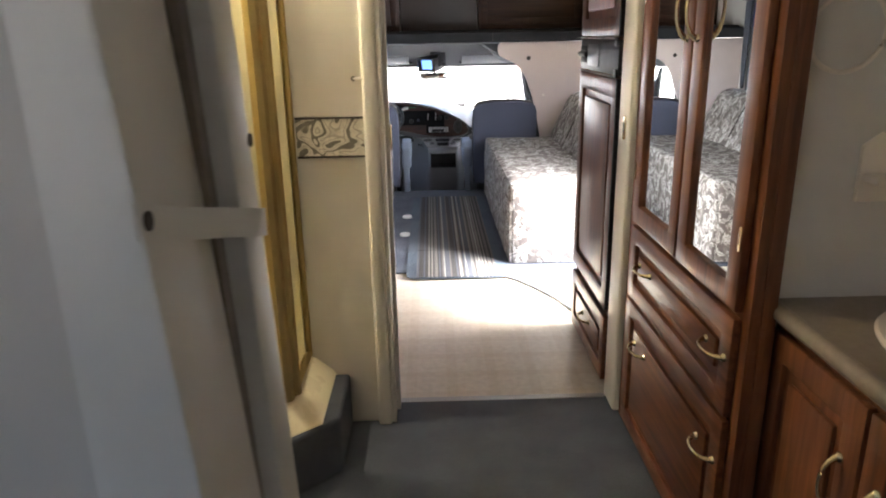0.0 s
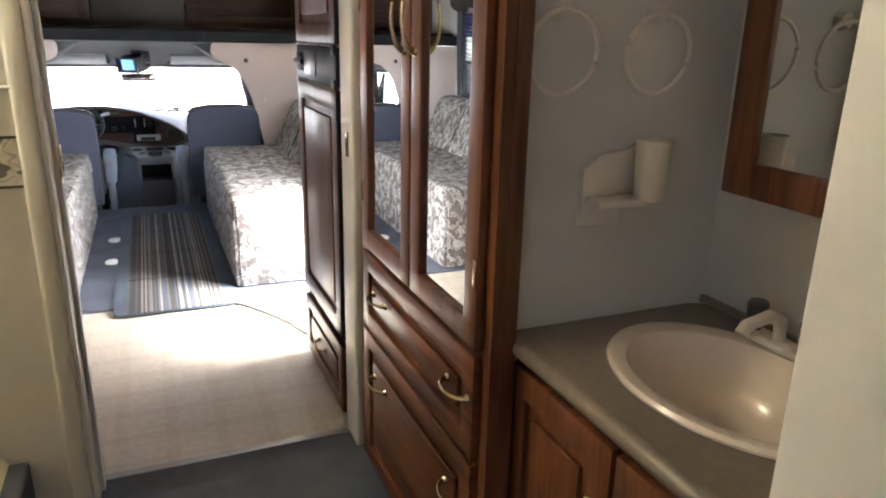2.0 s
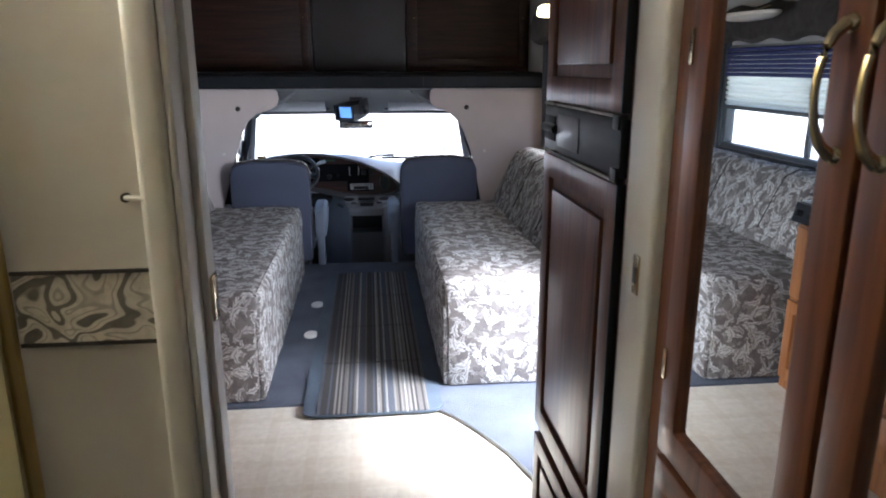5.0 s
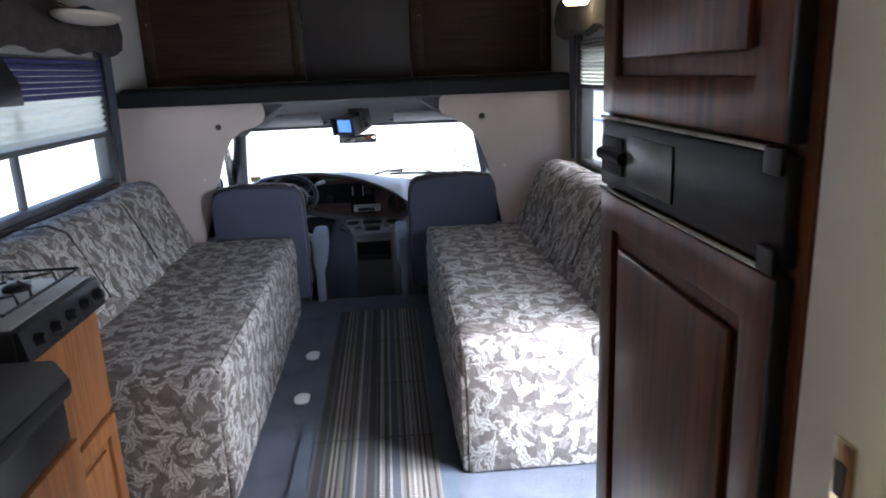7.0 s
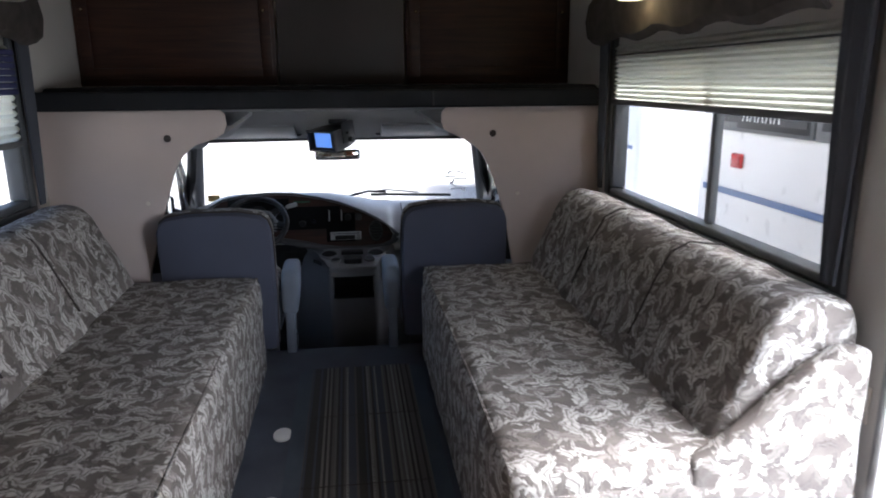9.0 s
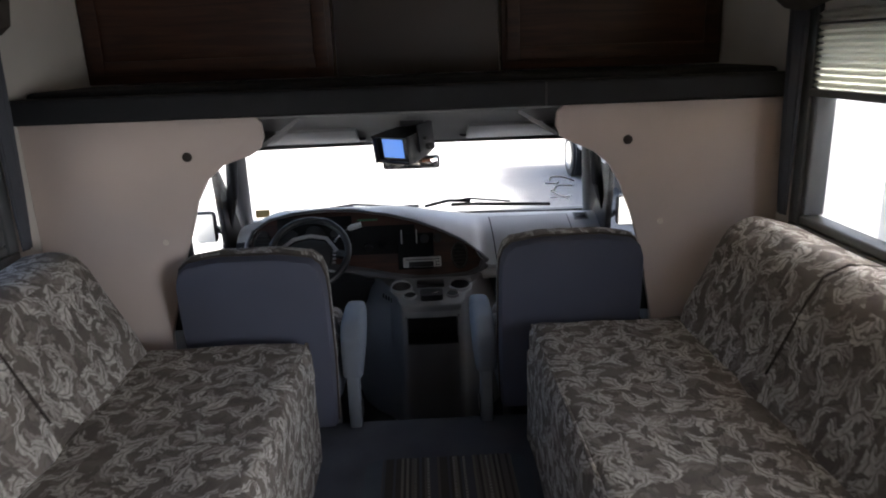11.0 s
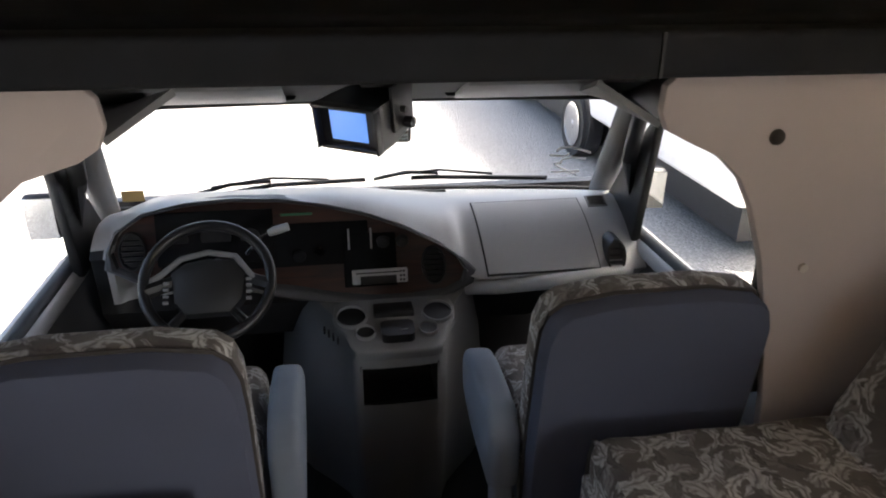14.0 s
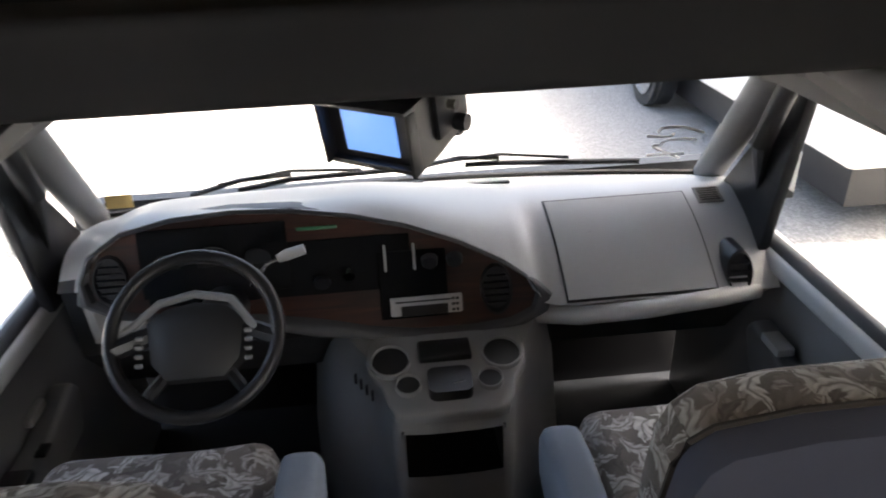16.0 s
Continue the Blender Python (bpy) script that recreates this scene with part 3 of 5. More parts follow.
for i in range(48):
    t = 2 * math.pi * i / 48
    c, s = math.cos(t), math.sin(t)
    k = min(((1.149 - SC[0]) if c > 0 else (SC[0] - 0.688)) / max(abs(c), 1e-6), ((1.413 - SC[1]) if s > 0 else (SC[1] - 0.745)) / max(abs(s), 1e-6))
    outer.append((SC[0] + k * c, SC[1] + k * s))
ring = []
for (ix, iy), (ox, oy) in zip(inner, outer):
    ring.append([tb.verts.new(q) for q in ((ix, iy, 0.72), (ox, oy, 0.72), (ox, oy, 0.686), (ix, iy, 0.686))])
for i in range(48):
    a, b = ring[i], ring[(i + 1) % 48]
    for j in range(4):
        tb.faces.new((a[j], b[j], b[(j + 1) % 4], a[(j + 1) % 4]))
bmesh.ops.recalc_face_normals(tb, faces=tb.faces[:])
part("slab", tb, LAMINATE, top)
part("edge", bm_tube([(0.688, 0.75, 0.704), (0.688, 1.413, 0.704)], 0.0175, 12), LAMINATE, top)
part("upstand", bm_box(1.135, 1.149, 0.75, 1.412, 0.7205, 0.738, 0.004), LAMINATE, top)
sink = thing("wash_basin", (*SC, 0.72), "cream oval drop-in wash basin", "sink")
prof = [(1.05, 0.722), (1.055, 0.727), (1.03, 0.733), (0.97, 0.733), (0.88, 0.728), (0.82, 0.70), (0.70, 0.645), (0.50, 0.605), (0.25, 0.592), (0.10, 0.588)]
bowl = bm_loft([[(SC[0] + k * SA * math.cos(t), SC[1] + k * SB * math.sin(t), z) for t in (2 * math.pi * i / 48 for i in range(48))] for k, z in prof], None, False)
part("bowl", bowl, SINKM, sink)
part("drain", bm_tube([(SC[0], SC[1], 0.580), (SC[0], SC[1], 0.591)], 0.025, 16), CHROME, sink, "chrome drain")
tap = thing("basin_tap", (1.075, 1.22, 0.735), "cream and chrome basin tap with two knobs", "tap")
part("base", bm_box(1.055, 1.10, 1.14, 1.29, 0.735, 0.752, 0.007, 3), CREAM, tap)
part("spout", bm_tube([(1.075, 1.215, 0.75), (1.072, 1.215, 0.79), (1.04, 1.212, 0.803), (0.985, 1.208, 0.795), (0.975, 1.207, 0.782)], 0.011, 12), CREAM, tap)
for y in (1.16, 1.27):
    part("knob", bm_tube([(1.077, y, 0.75), (1.077, y, 0.762), (1.077, y, 0.775), (1.077, y, 0.80), (1.077, y, 0.806)], 0.018, 14, None, False, [0.6, 0.6, 1.0, 1.05, 0.8]), BEZEL, tap, "smoky grey knob")

tap.location.y -= 0.06

for x in (0.748, 0.944):
    tr = thing("towel_ring", (x, 1.413, 1.285), "cream plastic towel ring on the wall", "towel ring", "towel rings")
    part("mount", bm_tube([(x, 1.4145, 1.29), (x, 1.395, 1.29), (x, 1.388, 1.288)], 0.018, 14, None, False, [1, 0.9, 0.5]), CREAM, tr)
    part("ring", bm_tube([(x + 0.068 * math.sin(t), 1.392 - 0.006 * math.cos(t), 1.222 + 0.068 * math.cos(t)) for t in (2 * math.pi * i / 32 for i in range(32))], 0.0045, 8, None, True), CREAM, tr)
caddy = thing("toothbrush_holder", (0.89, 1.413, 0.91), "cream plastic toothbrush and cup holder on the wall", "toothbrush holder")
part("back", bm_prism([(0.815, 0.915), (0.815, 1.02), (0.85, 1.045), (0.90, 1.05), (0.96, 1.075), (0.965, 0.965), (0.90, 0.955), (0.90, 0.915)], 1.402, 1.4145, "y", 0.003), CREAM, caddy)
part("shelf", bm_box(0.82, 0.925, 1.355, 1.402, 0.955, 0.97, 0.004), CREAM, caddy)
part("cup", bm_loft([[(0.935 + k * 0.032 * math.cos(t), 1.366 + k * 0.032 * math.sin(t), z) for t in (2 * math.pi * i / 24 for i in range(24))] for k, z in ((0.85, 0.965), (1.0, 1.075), (0.93, 1.075), (0.8, 0.972))]), CREAM, caddy, "cream tumbler")

mc = thing("medicine_cabinet", (1.11, 1.12, 0.98), "cherry framed mirror medicine cabinet on the wall", "cabinet")
part("body", bm_box(1.085, 1.149, 0.85, 1.3251, 0.985, 1.70), CHERRY, mc)
bm = bm_box(1.068, 1.0845, 0.85, 0.91, 0.98, 1.70, 0.005)
bm_box(1.068, 1.0845, 1.265, 1.33, 0.98, 1.70, 0.005, 2, bm)
bm_box(1.068, 1.0845, 0.908, 1.2671, 0.98, 1.042, 0.005, 2, bm)
bm_box(1.068, 1.0845, 0.908, 1.2671, 1.64, 1.70, 0.005, 2, bm)
part("frame", bm, CHERRY, mc)
part("mirror", bm_box(1.076, 1.083, 0.905, 1.27, 1.038, 1.645), MIRROR, mc)

# shower
PA, PB, PC, PD = (-0.392, 2.178), (-0.392, 1.905), (-0.73, 1.62), (LX, 1.62)
setting("wall_shower_side", bm_box(LX, LX + 0.02, 1.60, 2.178, 0.20, CZ), SHOWER, "cream moulded shower wall", "wall")
setting("wall_shower_back", bm_box(LX + 0.021, -0.40, 2.158, 2.178, 0.20, CZ), SHOWER, "cream moulded shower wall", "wall")
setting("step_shower", bm_prism([(-0.262, 2.178), (-0.262, 1.90), (-0.67, 1.50), (LX, 1.50), (LX, 2.178)], 0.006, 0.185, "z", 0.012, 3), CARPET, "carpeted plinth round the shower", "step")
pan = thing("shower_tray", (-0.75, 1.9, 0.19), "cream moulded shower tray with a raised rim", "shower tray")


def off(k):
    return [(PA[0] + k, PA[1] - 0.001), (PB[0] + k, PB[1] - 0.4 * k), (PC[0] + 0.55 * k, PC[1] - 0.85 * k), (PD[0] + 0.002, PD[1] - 0.9 * k), (PD[0] + 0.002, PA[1] - 0.001)]


part("rim", bm_loft([[(x, y, z) for x, y in off(k)] for k, z in ((0.085, 0.186), (0.075, 0.20), (0.02, 0.245), (-0.025, 0.25), (-0.04, 0.235), (-0.06, 0.20))], None, False), SHOWER, pan)
part("basin", bm_prism(off(-0.055), 0.188, 0.203, "z"), SHOWER, pan)
enc = thing("shower_enclosure", (-0.5, 1.9, 0.25), "gold framed glass shower enclosure with a corner post", "shower enclosure")
for a, b in ((PA, PB), (PB, PC), (PC, (PD[0] + 0.025, PD[1]))):
    part("bottom_rail", bm_tube([(*a, 0.262), (*b, 0.262)], 0.014, 4), GOLD, enc)
    part("top_rail", bm_tube([(*a, 1.80), (*b, 1.80)], 0.014, 4), GOLD, enc)
    d = Vector((b[0] - a[0], b[1] - a[1], 0))
    nrm = Vector((-d.y, d.x, 0)).normalized() * 0.0025
    a3, b3 = Vector((*a, 0)) + d.normalized() * 0.012, Vector((*b, 0)) - d.normalized() * 0.012
    g = bm_prism([((a3 + nrm).x, (a3 + nrm).y), ((b3 + nrm).x, (b3 + nrm).y), ((b3 - nrm).x, (b3 - nrm).y), ((a3 - nrm).x, (a3 - nrm).y)], 0.27, 1.79, "z")
    gp = part("glass", g, SHGLASS, enc, "clear glass pane", False)
    gp.visible_shadow = False
for p, r in ((PA, 0.012), ((PB[0] + 0.006, PB[1] + 0.022), 0.016), ((PB[0] - 0.012, PB[1] - 0.012), 0.021), (PC, 0.016)):
    part("post", bm_tube([(*p, 0.255), (*p, 1.80)], r, 8), GOLD, enc)
part("door_pull", bm_box(-0.58, -0.565, 1.70, 1.735, 0.28, 0.33, 0.004), GOLD, enc)
sd = thing("shower_shelf", (-0.62, 2.15, 1.13), "cream moulded soap shelf on the shower wall", "shelf")
part("tray", bm_prism([(-0.78, 1.20), (-0.62, 1.20), (-0.59, 1.165), (-0.59, 1.13), (-0.78, 1.13)], 2.10, 2.1575, "y", 0.008), SHOWER, sd)
sd2 = thing("shower_ledge", (-0.58, 2.15, 0.42), "cream moulded ledge on the shower wall", "shelf")
part("ledge", bm_box(-0.72, -0.46, 2.115, 2.1575, 0.40, 0.432, 0.01, 3), SHOWER, sd2)

# ---- galley ----
fr = thing("refrigerator", (0.9, 2.63, 0.0), "built-in refrigerator with dark cherry panel doors", "refrigerator")
part("cabinet", bm_box(0.622, RX - 0.024, 2.33, 2.925, 0.0, 1.98), CHERRY, fr)
bm = bm_box(0.604, 0.6215, 2.33, 2.362, 0.0, 1.98, 0.002)
bm_box(0.604, 0.6215, 2.893, 2.925, 0.0, 1.98, 0.002, 2, bm)
bm_box(0.604, 0.6215, 2.361, 2.894, 0.275, 0.30, 0.002, 2, bm)
bm_box(0.604, 0.6215, 2.361, 2.894, 1.76, 1.80, 0.002, 2, bm)
part("surround", bm, CHERRY, fr)
d = raised_panel("lower_door", fr, 0.603, 2.352, 2.90, 0.305, 1.085, 0.06)
part("door_edge", bm_box(0.5835, 0.6025, 2.344, 2.3515, 0.305, 1.085, 0.002), BLACKP, d)
d = raised_panel("freezer_door", fr, 0.603, 2.352, 2.90, 1.215, 1.755, 0.06)
part("door_edge", bm_box(0.5835, 0.6025, 2.344, 2.3515, 1.215, 1.755, 0.002), BLACKP, d)
band = part("control_band", bm_box(0.586, 0.6035, 2.345, 2.905, 1.095, 1.205, 0.005), BLACKP, fr, "black control band")
part("handle_recess", bm_box(0.582, 0.5855, 2.79, 2.89, 1.12, 1.18, 0.006), DARKRUB, band)
part("handle_grip", bm_tube([(0.582, 2.78, 1.150), (0.580, 2.82, 1.153), (0.581, 2.885, 1.150)], 0.011, 8), BLACKP, band)
part("display", bm_box(0.583, 0.5857, 2.60, 2.77, 1.112, 1.188, 0.002), GREYLAM, band, "grey smoked display panel")
part("hinge", bm_box(0.580, 0.586, 2.348, 2.38, 1.185, 1.212, 0.003), BLACKP, band)
part("hinge", bm_box(0.580, 0.586, 2.348, 2.38, 1.088, 1.115, 0.003), BLACKP, band)
part("trim_strip", bm_tube([(0.585, 2.36, 1.09), (0.585, 2.90, 1.09)], 0.003, 6), SILVER, band)
part("trim_strip", bm_tube([(0.585, 2.36, 1.209), (0.585, 2.90, 1.209)], 0.003, 6), SILVER, band)
d = raised_panel("drawer", fr, 0.603, 2.352, 2.90, 0.03, 0.270, 0.05, CHERRY_Y)
bow_pull(d, (0.585, 2.62, 0.16), "y", 0.10)
fr.location += Vector((0.022, 0.026, 0.0))

gc = thing("drawer_cabinet", (-0.75, 2.75, 0.0), "honey oak drawer cabinet under a grey worktop", "cabinet")
part("body", bm_box(LX + 0.001, -0.46, 2.312, 3.17, 0.0, 0.686), OAK, gc)
part("control_panel", bm_box(-0.459, -0.448, 2.80, 3.12, 0.585, 0.675, 0.003), BLACKP, gc, "black furnace control panel")
for i, (z0, z1) in enumerate(((0.43, 0.575), (0.275, 0.42), (0.12, 0.265))):
    d = part("drawer", bm_box(-0.459, -0.442, 2.79, 3.14, z0, z1, 0.006), OAK, gc)
    bow_pull(d, (-0.442, 2.97, (z0 + z1) / 2), "y", 0.095, Vector((1, 0, 0)))
part("notice", bm_box(-0.459, -0.455, 3.02, 3.12, 0.03, 0.10), PAPER, gc, "white paper label")
d = part("door", bm_box(-0.459, -0.442, 2.33, 2.77, 0.06, 0.66, 0.006), OAK, gc)
bow_pull(d, (-0.442, 2.72, 0.45), "z", 0.095, Vector((1, 0, 0)))
gw = thing("galley_worktop", (-0.8, 2.75, 0.69), "dark grey laminate worktop with a clipped corner", "worktop")
part("slab", bm_prism([(LX + 0.001, 2.312), (-0.43, 2.312), (-0.43, 3.12), (-0.50, 3.215), (LX + 0.001, 3.215)], 0.688, 0.724, "z", 0.006), GREYLAM, gw)
part("edge_strip", bm_box(-0.4295, -0.424, 2.32, 3.112, 0.690, 0.7215, 0.002), BLACKP, gw, "dark edge strip")
oc = thing("stove_cabinet", (-0.8, 3.43, 0.0), "honey oak cabinet under the stove", "cabinet")
part("body", bm_box(LX + 0.027, -0.575, 3.22, 3.655, 0.0, 0.70), OAK, oc)
part("upper_panel", bm_box(-0.574, -0.560, 3.235, 3.645, 0.40, 0.69, 0.004), OAK, oc)
raised_panel("door", oc, -0.574, 3.235, 3.645, 0.05, 0.385, 0.05, OAK, 1)
sv = thing("stove", (-0.82, 3.43, 0.70), "black three burner gas stove with knobs", "stove")
part("body", bm_box(LX + 0.03, -0.555, 3.222, 3.65, 0.7025, 0.785, 0.006), BLACKP, sv)
part("control_front", bm_prism([(-0.556, 0.708), (-0.53, 0.712), (-0.545, 0.785), (-0.556, 0.785)], 3.225, 3.648, "y", 0.002), BLACKP, sv)
for y in (3.28, 3.36, 3.44, 3.52, 3.60):
    part("knob", bm_tube([(-0.537, y, 0.748), (-0.522, y, 0.751), (-0.515, y, 0.752)], 0.016, 12, None, False, [1, 0.9, 0.7]), BLACKP, sv)
part("top_tray", bm_box(-1.10, -0.565, 3.235, 3.64, 0.7855, 0.792, 0.003), SILVER, sv, "steel burner tray")
for x, y in ((-0.70, 3.34), (-0.70, 3.54), (-0.95, 3.44)):
    b = part("burner", bm_tube([(x, y, 0.792), (x, y, 0.80), (x, y, 0.807)], 0.034, 16, None, False, [1, 1, 0.7]), BLACKP, sv)
    for k in range(4):
        t = math.pi / 4 + k * math.pi / 2
        part("grate_bar", bm_tube([(x + 0.02 * math.cos(t), y + 0.02 * math.sin(t), 0.818), (x + 0.09 * math.cos(t), y + 0.09 * math.sin(t), 0.818), (x + 0.098 * math.cos(t), y + 0.098 * math.sin(t), 0.79)], 0.004, 6), BLACKP, b)
part("grate_frame", bm_tube([(-0.58, 3.25, 0.818), (-0.58, 3.63, 0.818), (-1.06, 3.63, 0.818), (-1.06, 3.25, 0.818)], 0.004, 6, None, True), BLACKP, sv)
part("lid", bm_prism([(-1.11, 0.786), (-1.09, 0.786), (-1.12, 0.98), (-1.135, 0.98)], 3.235, 3.64, "y", 0.003), GREYLAM, sv, "folded stove cover")
for ob in (oc, sv):
    ob.location.x -= 0.025
mw = thing("microwave_oven", (-0.92, 3.4, 1.33), "white microwave over a black range hood", "microwave")
part("case", bm_box(LX + 0.001, -0.70, 3.20, 3.62, 1.385, 1.66, 0.006), WHITEB, mw)
part("window", bm_box(-0.699, -0.694, 3.31, 3.60, 1.43, 1.62, 0.002), BLACKP, mw)
part("hood", bm_prism([(LX + 0.001, 1.25), (-0.66, 1.25), (-0.66, 1.30), (-0.70, 1.383), (LX + 0.001, 1.383)], 3.20, 3.62, "y", 0.003), BLACKP, mw, "black range hood")
oh = thing("overhead_cabinet", (-0.95, 3.4, 1.67), "cherry wood overhead cabinet", "cabinet")
part("body", bm_box(LX + 0.001, -0.76, 2.312, 3.64, 1.665, 1.99), CHERRY, oh)
for y0, y1 in ((2.34, 2.98), (3.0, 3.62)):
    bow_pull(raised_panel("door", oh, -0.759, y0, y1, 1.68, 1.98, 0.05, CHERRY, 1), (-0.741, (y0 + y1) / 2, 1.72), "y", 0.095, Vector((1, 0, 0)))


# ---- lounge ----
def window_set(name, x, side, y0, y1, z0, z1, div, shade_bottom, label):
    """A framed sliding window with a half drawn pleated shade. Side: +1 where the room lies towards +x."""
    f = thing(name, (x, (y0 + y1) / 2, z0), label, "window", "", "structure")
    a, b = sorted((x - side * 0.05, x + side * 0.014))
    r = 0.045
    for nm, bx in (("frame_bottom", (y0, y1, z0, z0 + 0.03)), ("frame_top", (y0, y1, z1 - 0.03, z1)), ("frame_side", (y0, y0 + 0.03, z0 + 0.0305, z1 - 0.0305)), ("frame_side", (y1 - 0.03, y1, z0 + 0.0305, z1 - 0.0305))):
        part(nm, bm_box(a, b, bx[0] + 0.001, bx[1] - 0.001, bx[2] + 0.001, bx[3] - 0.001, 0.008, 3), WINFRAME, f)
    a2, b2 = sorted((x + side * 0.001, x + side * 0.02))
    for nm, bx in (("casing", (y0 - 0.05, y1 + 0.05, z0 - 0.028, z0 - 0.0005)), ("casing", (y0 - 0.05, y0 - 0.0005, z0, z1 + 0.12)), ("casing", (y1 + 0.0005, y1 + 0.05, z0, z1 + 0.12))):
        part(nm, bm_box(a2, b2, *bx, 0.004), WINFRAME, f)
    a3, b3 = sorted((x - side * 0.04, x - side * 0.012))
    part("mullion", bm_box(a3, b3, div - 0.014, div + 0.014, z0 + 0.031, z1 - 0.031, 0.003), WINFRAME, f)
    part("mid_rail", bm_box(a3, b3, y0 + 0.031, y1 - 0.031, shade_bottom - 0.01, shade_bottom + 0.012, 0.003), WINFRAME, f)
    g = part("pane", bm_box(x - side * 0.028, x - side * 0.024, y0 + 0.02, y1 - 0.02, z0 + 0.02, z1 - 0.02), GLASS, f, "clear glass", False)
    g.visible_shadow = False
    sh = thing("pleated_shade", (x, (y0 + y1) / 2, shade_bottom), "half drawn white pleated window shade", "window shade", "window shades")
    n = 12
    rows = []
    for i in range(2 * n + 1):
        z = shade_bottom + (z1 + 0.02 - shade_bottom) * i / (2 * n)
        rows.append([(x + side * (0.010 + (0.011 if i % 2 else 0.0)), y, z) for y in (y0 + 0.01, (y0 + y1) / 2, y1 - 0.01)])
    part("pleats", bm_sheet(rows, 0.001), BLIND, sh, "", False)
    a4, b4 = sorted((x + side * 0.006, x + side * 0.03))
    part("bottom_rail", bm_box(a4, b4, y0 + 0.008, y1 - 0.008, shade_bottom - 0.022, shade_bottom, 0.004), WINFRAME, sh)
    return f


window_set("window_1", LX, 1, 4.02, 5.40, 0.80, 1.40, 4.56, 1.065, "grey framed sliding window over the sofa")
window_set("window_2", RX, -1, 3.96, 5.44, 0.78, 1.40, 4.62, 1.20, "grey framed sliding window over the sofa")
vb = thing("blue_shade", (LX, 4.7, 1.25), "bunched dark blue pleated shade", "window shade")
for i in range(7):
    z = 1.24 + i * 0.024
    part("fold", bm_box(LX + 0.022, LX + 0.05 - 0.002 * (i % 2), 4.05, 5.37, z, z + 0.022, 0.008, 2), VALBLUE, vb)


def valance(x, side, y0, y1):
    """A padded valance over a window with two gathered drops at its ends."""
    v = thing("window_valance", (x, (y0 + y1) / 2, 1.42), "padded floral valance with dark side drops", "valance", "window valances")
    n = 28
    rows = []
    for z, d in ((1.44, 0.10), (1.46, 0.125), (1.52, 0.135), (1.58, 0.125), (1.62, 0.10)):
        rows.append([(x + side * (d + 0.006 * math.sin(i * 2.1)), y0 + (y1 - y0) * i / n, z + 0.012 * math.sin(i * 0.9)) for i in range(n + 1)])
    part("pad", bm_sheet(rows, 0.012), VALFLOR, v)
    a, b = sorted((x + side * 0.002, x + side * 0.10))
    part("board", bm_box(a, b, y0, y1, 1.59, 1.615), CHERRY, v)
    for yy in (y0 - 0.01, y1 + 0.045):
        ring = []
        for z, w in ((0.80, 0.5), (0.95, 0.7), (1.2, 0.9), (1.45, 1.0), (1.6, 1.0)):
            ring.append([(x + side * (0.03 + (0.018 + 0.008 * math.sin(5 * t)) * w * (0.5 + 0.5 * math.sin(t))), yy + 0.05 * w * math.cos(t), z) for t in (2 * math.pi * i / 24 for i in range(24))])
        part("drop", bm_loft(ring), CURTAIN, v, "slate blue gathered drop")
    return v


valance(LX, 1, 4.0, 5.42)
valance(RX, -1, 3.95, 5.46)
ll = thing("wall_lamp", (1.10, 4.82, 1.53), "brass lamp with a lit warm glass shade", "lamp")
part("shade", bm_loft([[(1.08 + k * math.cos(t), 4.82 + k * math.sin(t), z) for t in (2 * math.pi * i / 20 for i in range(20))] for k, z in ((0.045, 1.545), (0.055, 1.56), (0.05, 1.59), (0.03, 1.605))]), BULB, ll, "glowing frosted glass")
part("arm", bm_tube([(1.08, 4.82, 1.60), (1.10, 4.82, 1.66), (1.20, 4.82, 1.68), (1.289, 4.82, 1.68)], 0.008, 8), BRASS, ll)


part("backplate", bm_box(RX - 0.012, RX - 0.001, 4.74, 4.90, 1.63, 1.73, 0.004), BRASS, ll, "brass backplate")
dl = thing("wall_lamp", (-0.93, 4.80, 1.53), "unlit lamp with an oval frosted dish below the valance", "lamp")
part("dish", bm_loft([[(-0.93 + 0.10 * k * math.cos(t), 4.80 + 0.25 * k * math.sin(t), z) for t in (2 * math.pi * i / 28 for i in range(28))] for k, z in ((0.35, 1.530), (0.75, 1.538), (0.97, 1.555), (1.0, 1.568), (0.93, 1.572))]), CREAM, dl, "frosted white dish")
part("arm", bm_tube([(-0.93, 4.80, 1.572), (-1.02, 4.80, 1.60), (-1.12, 4.80, 1.625), (LX + 0.001, 4.80, 1.63)], 0.008, 8), BRASS, dl)


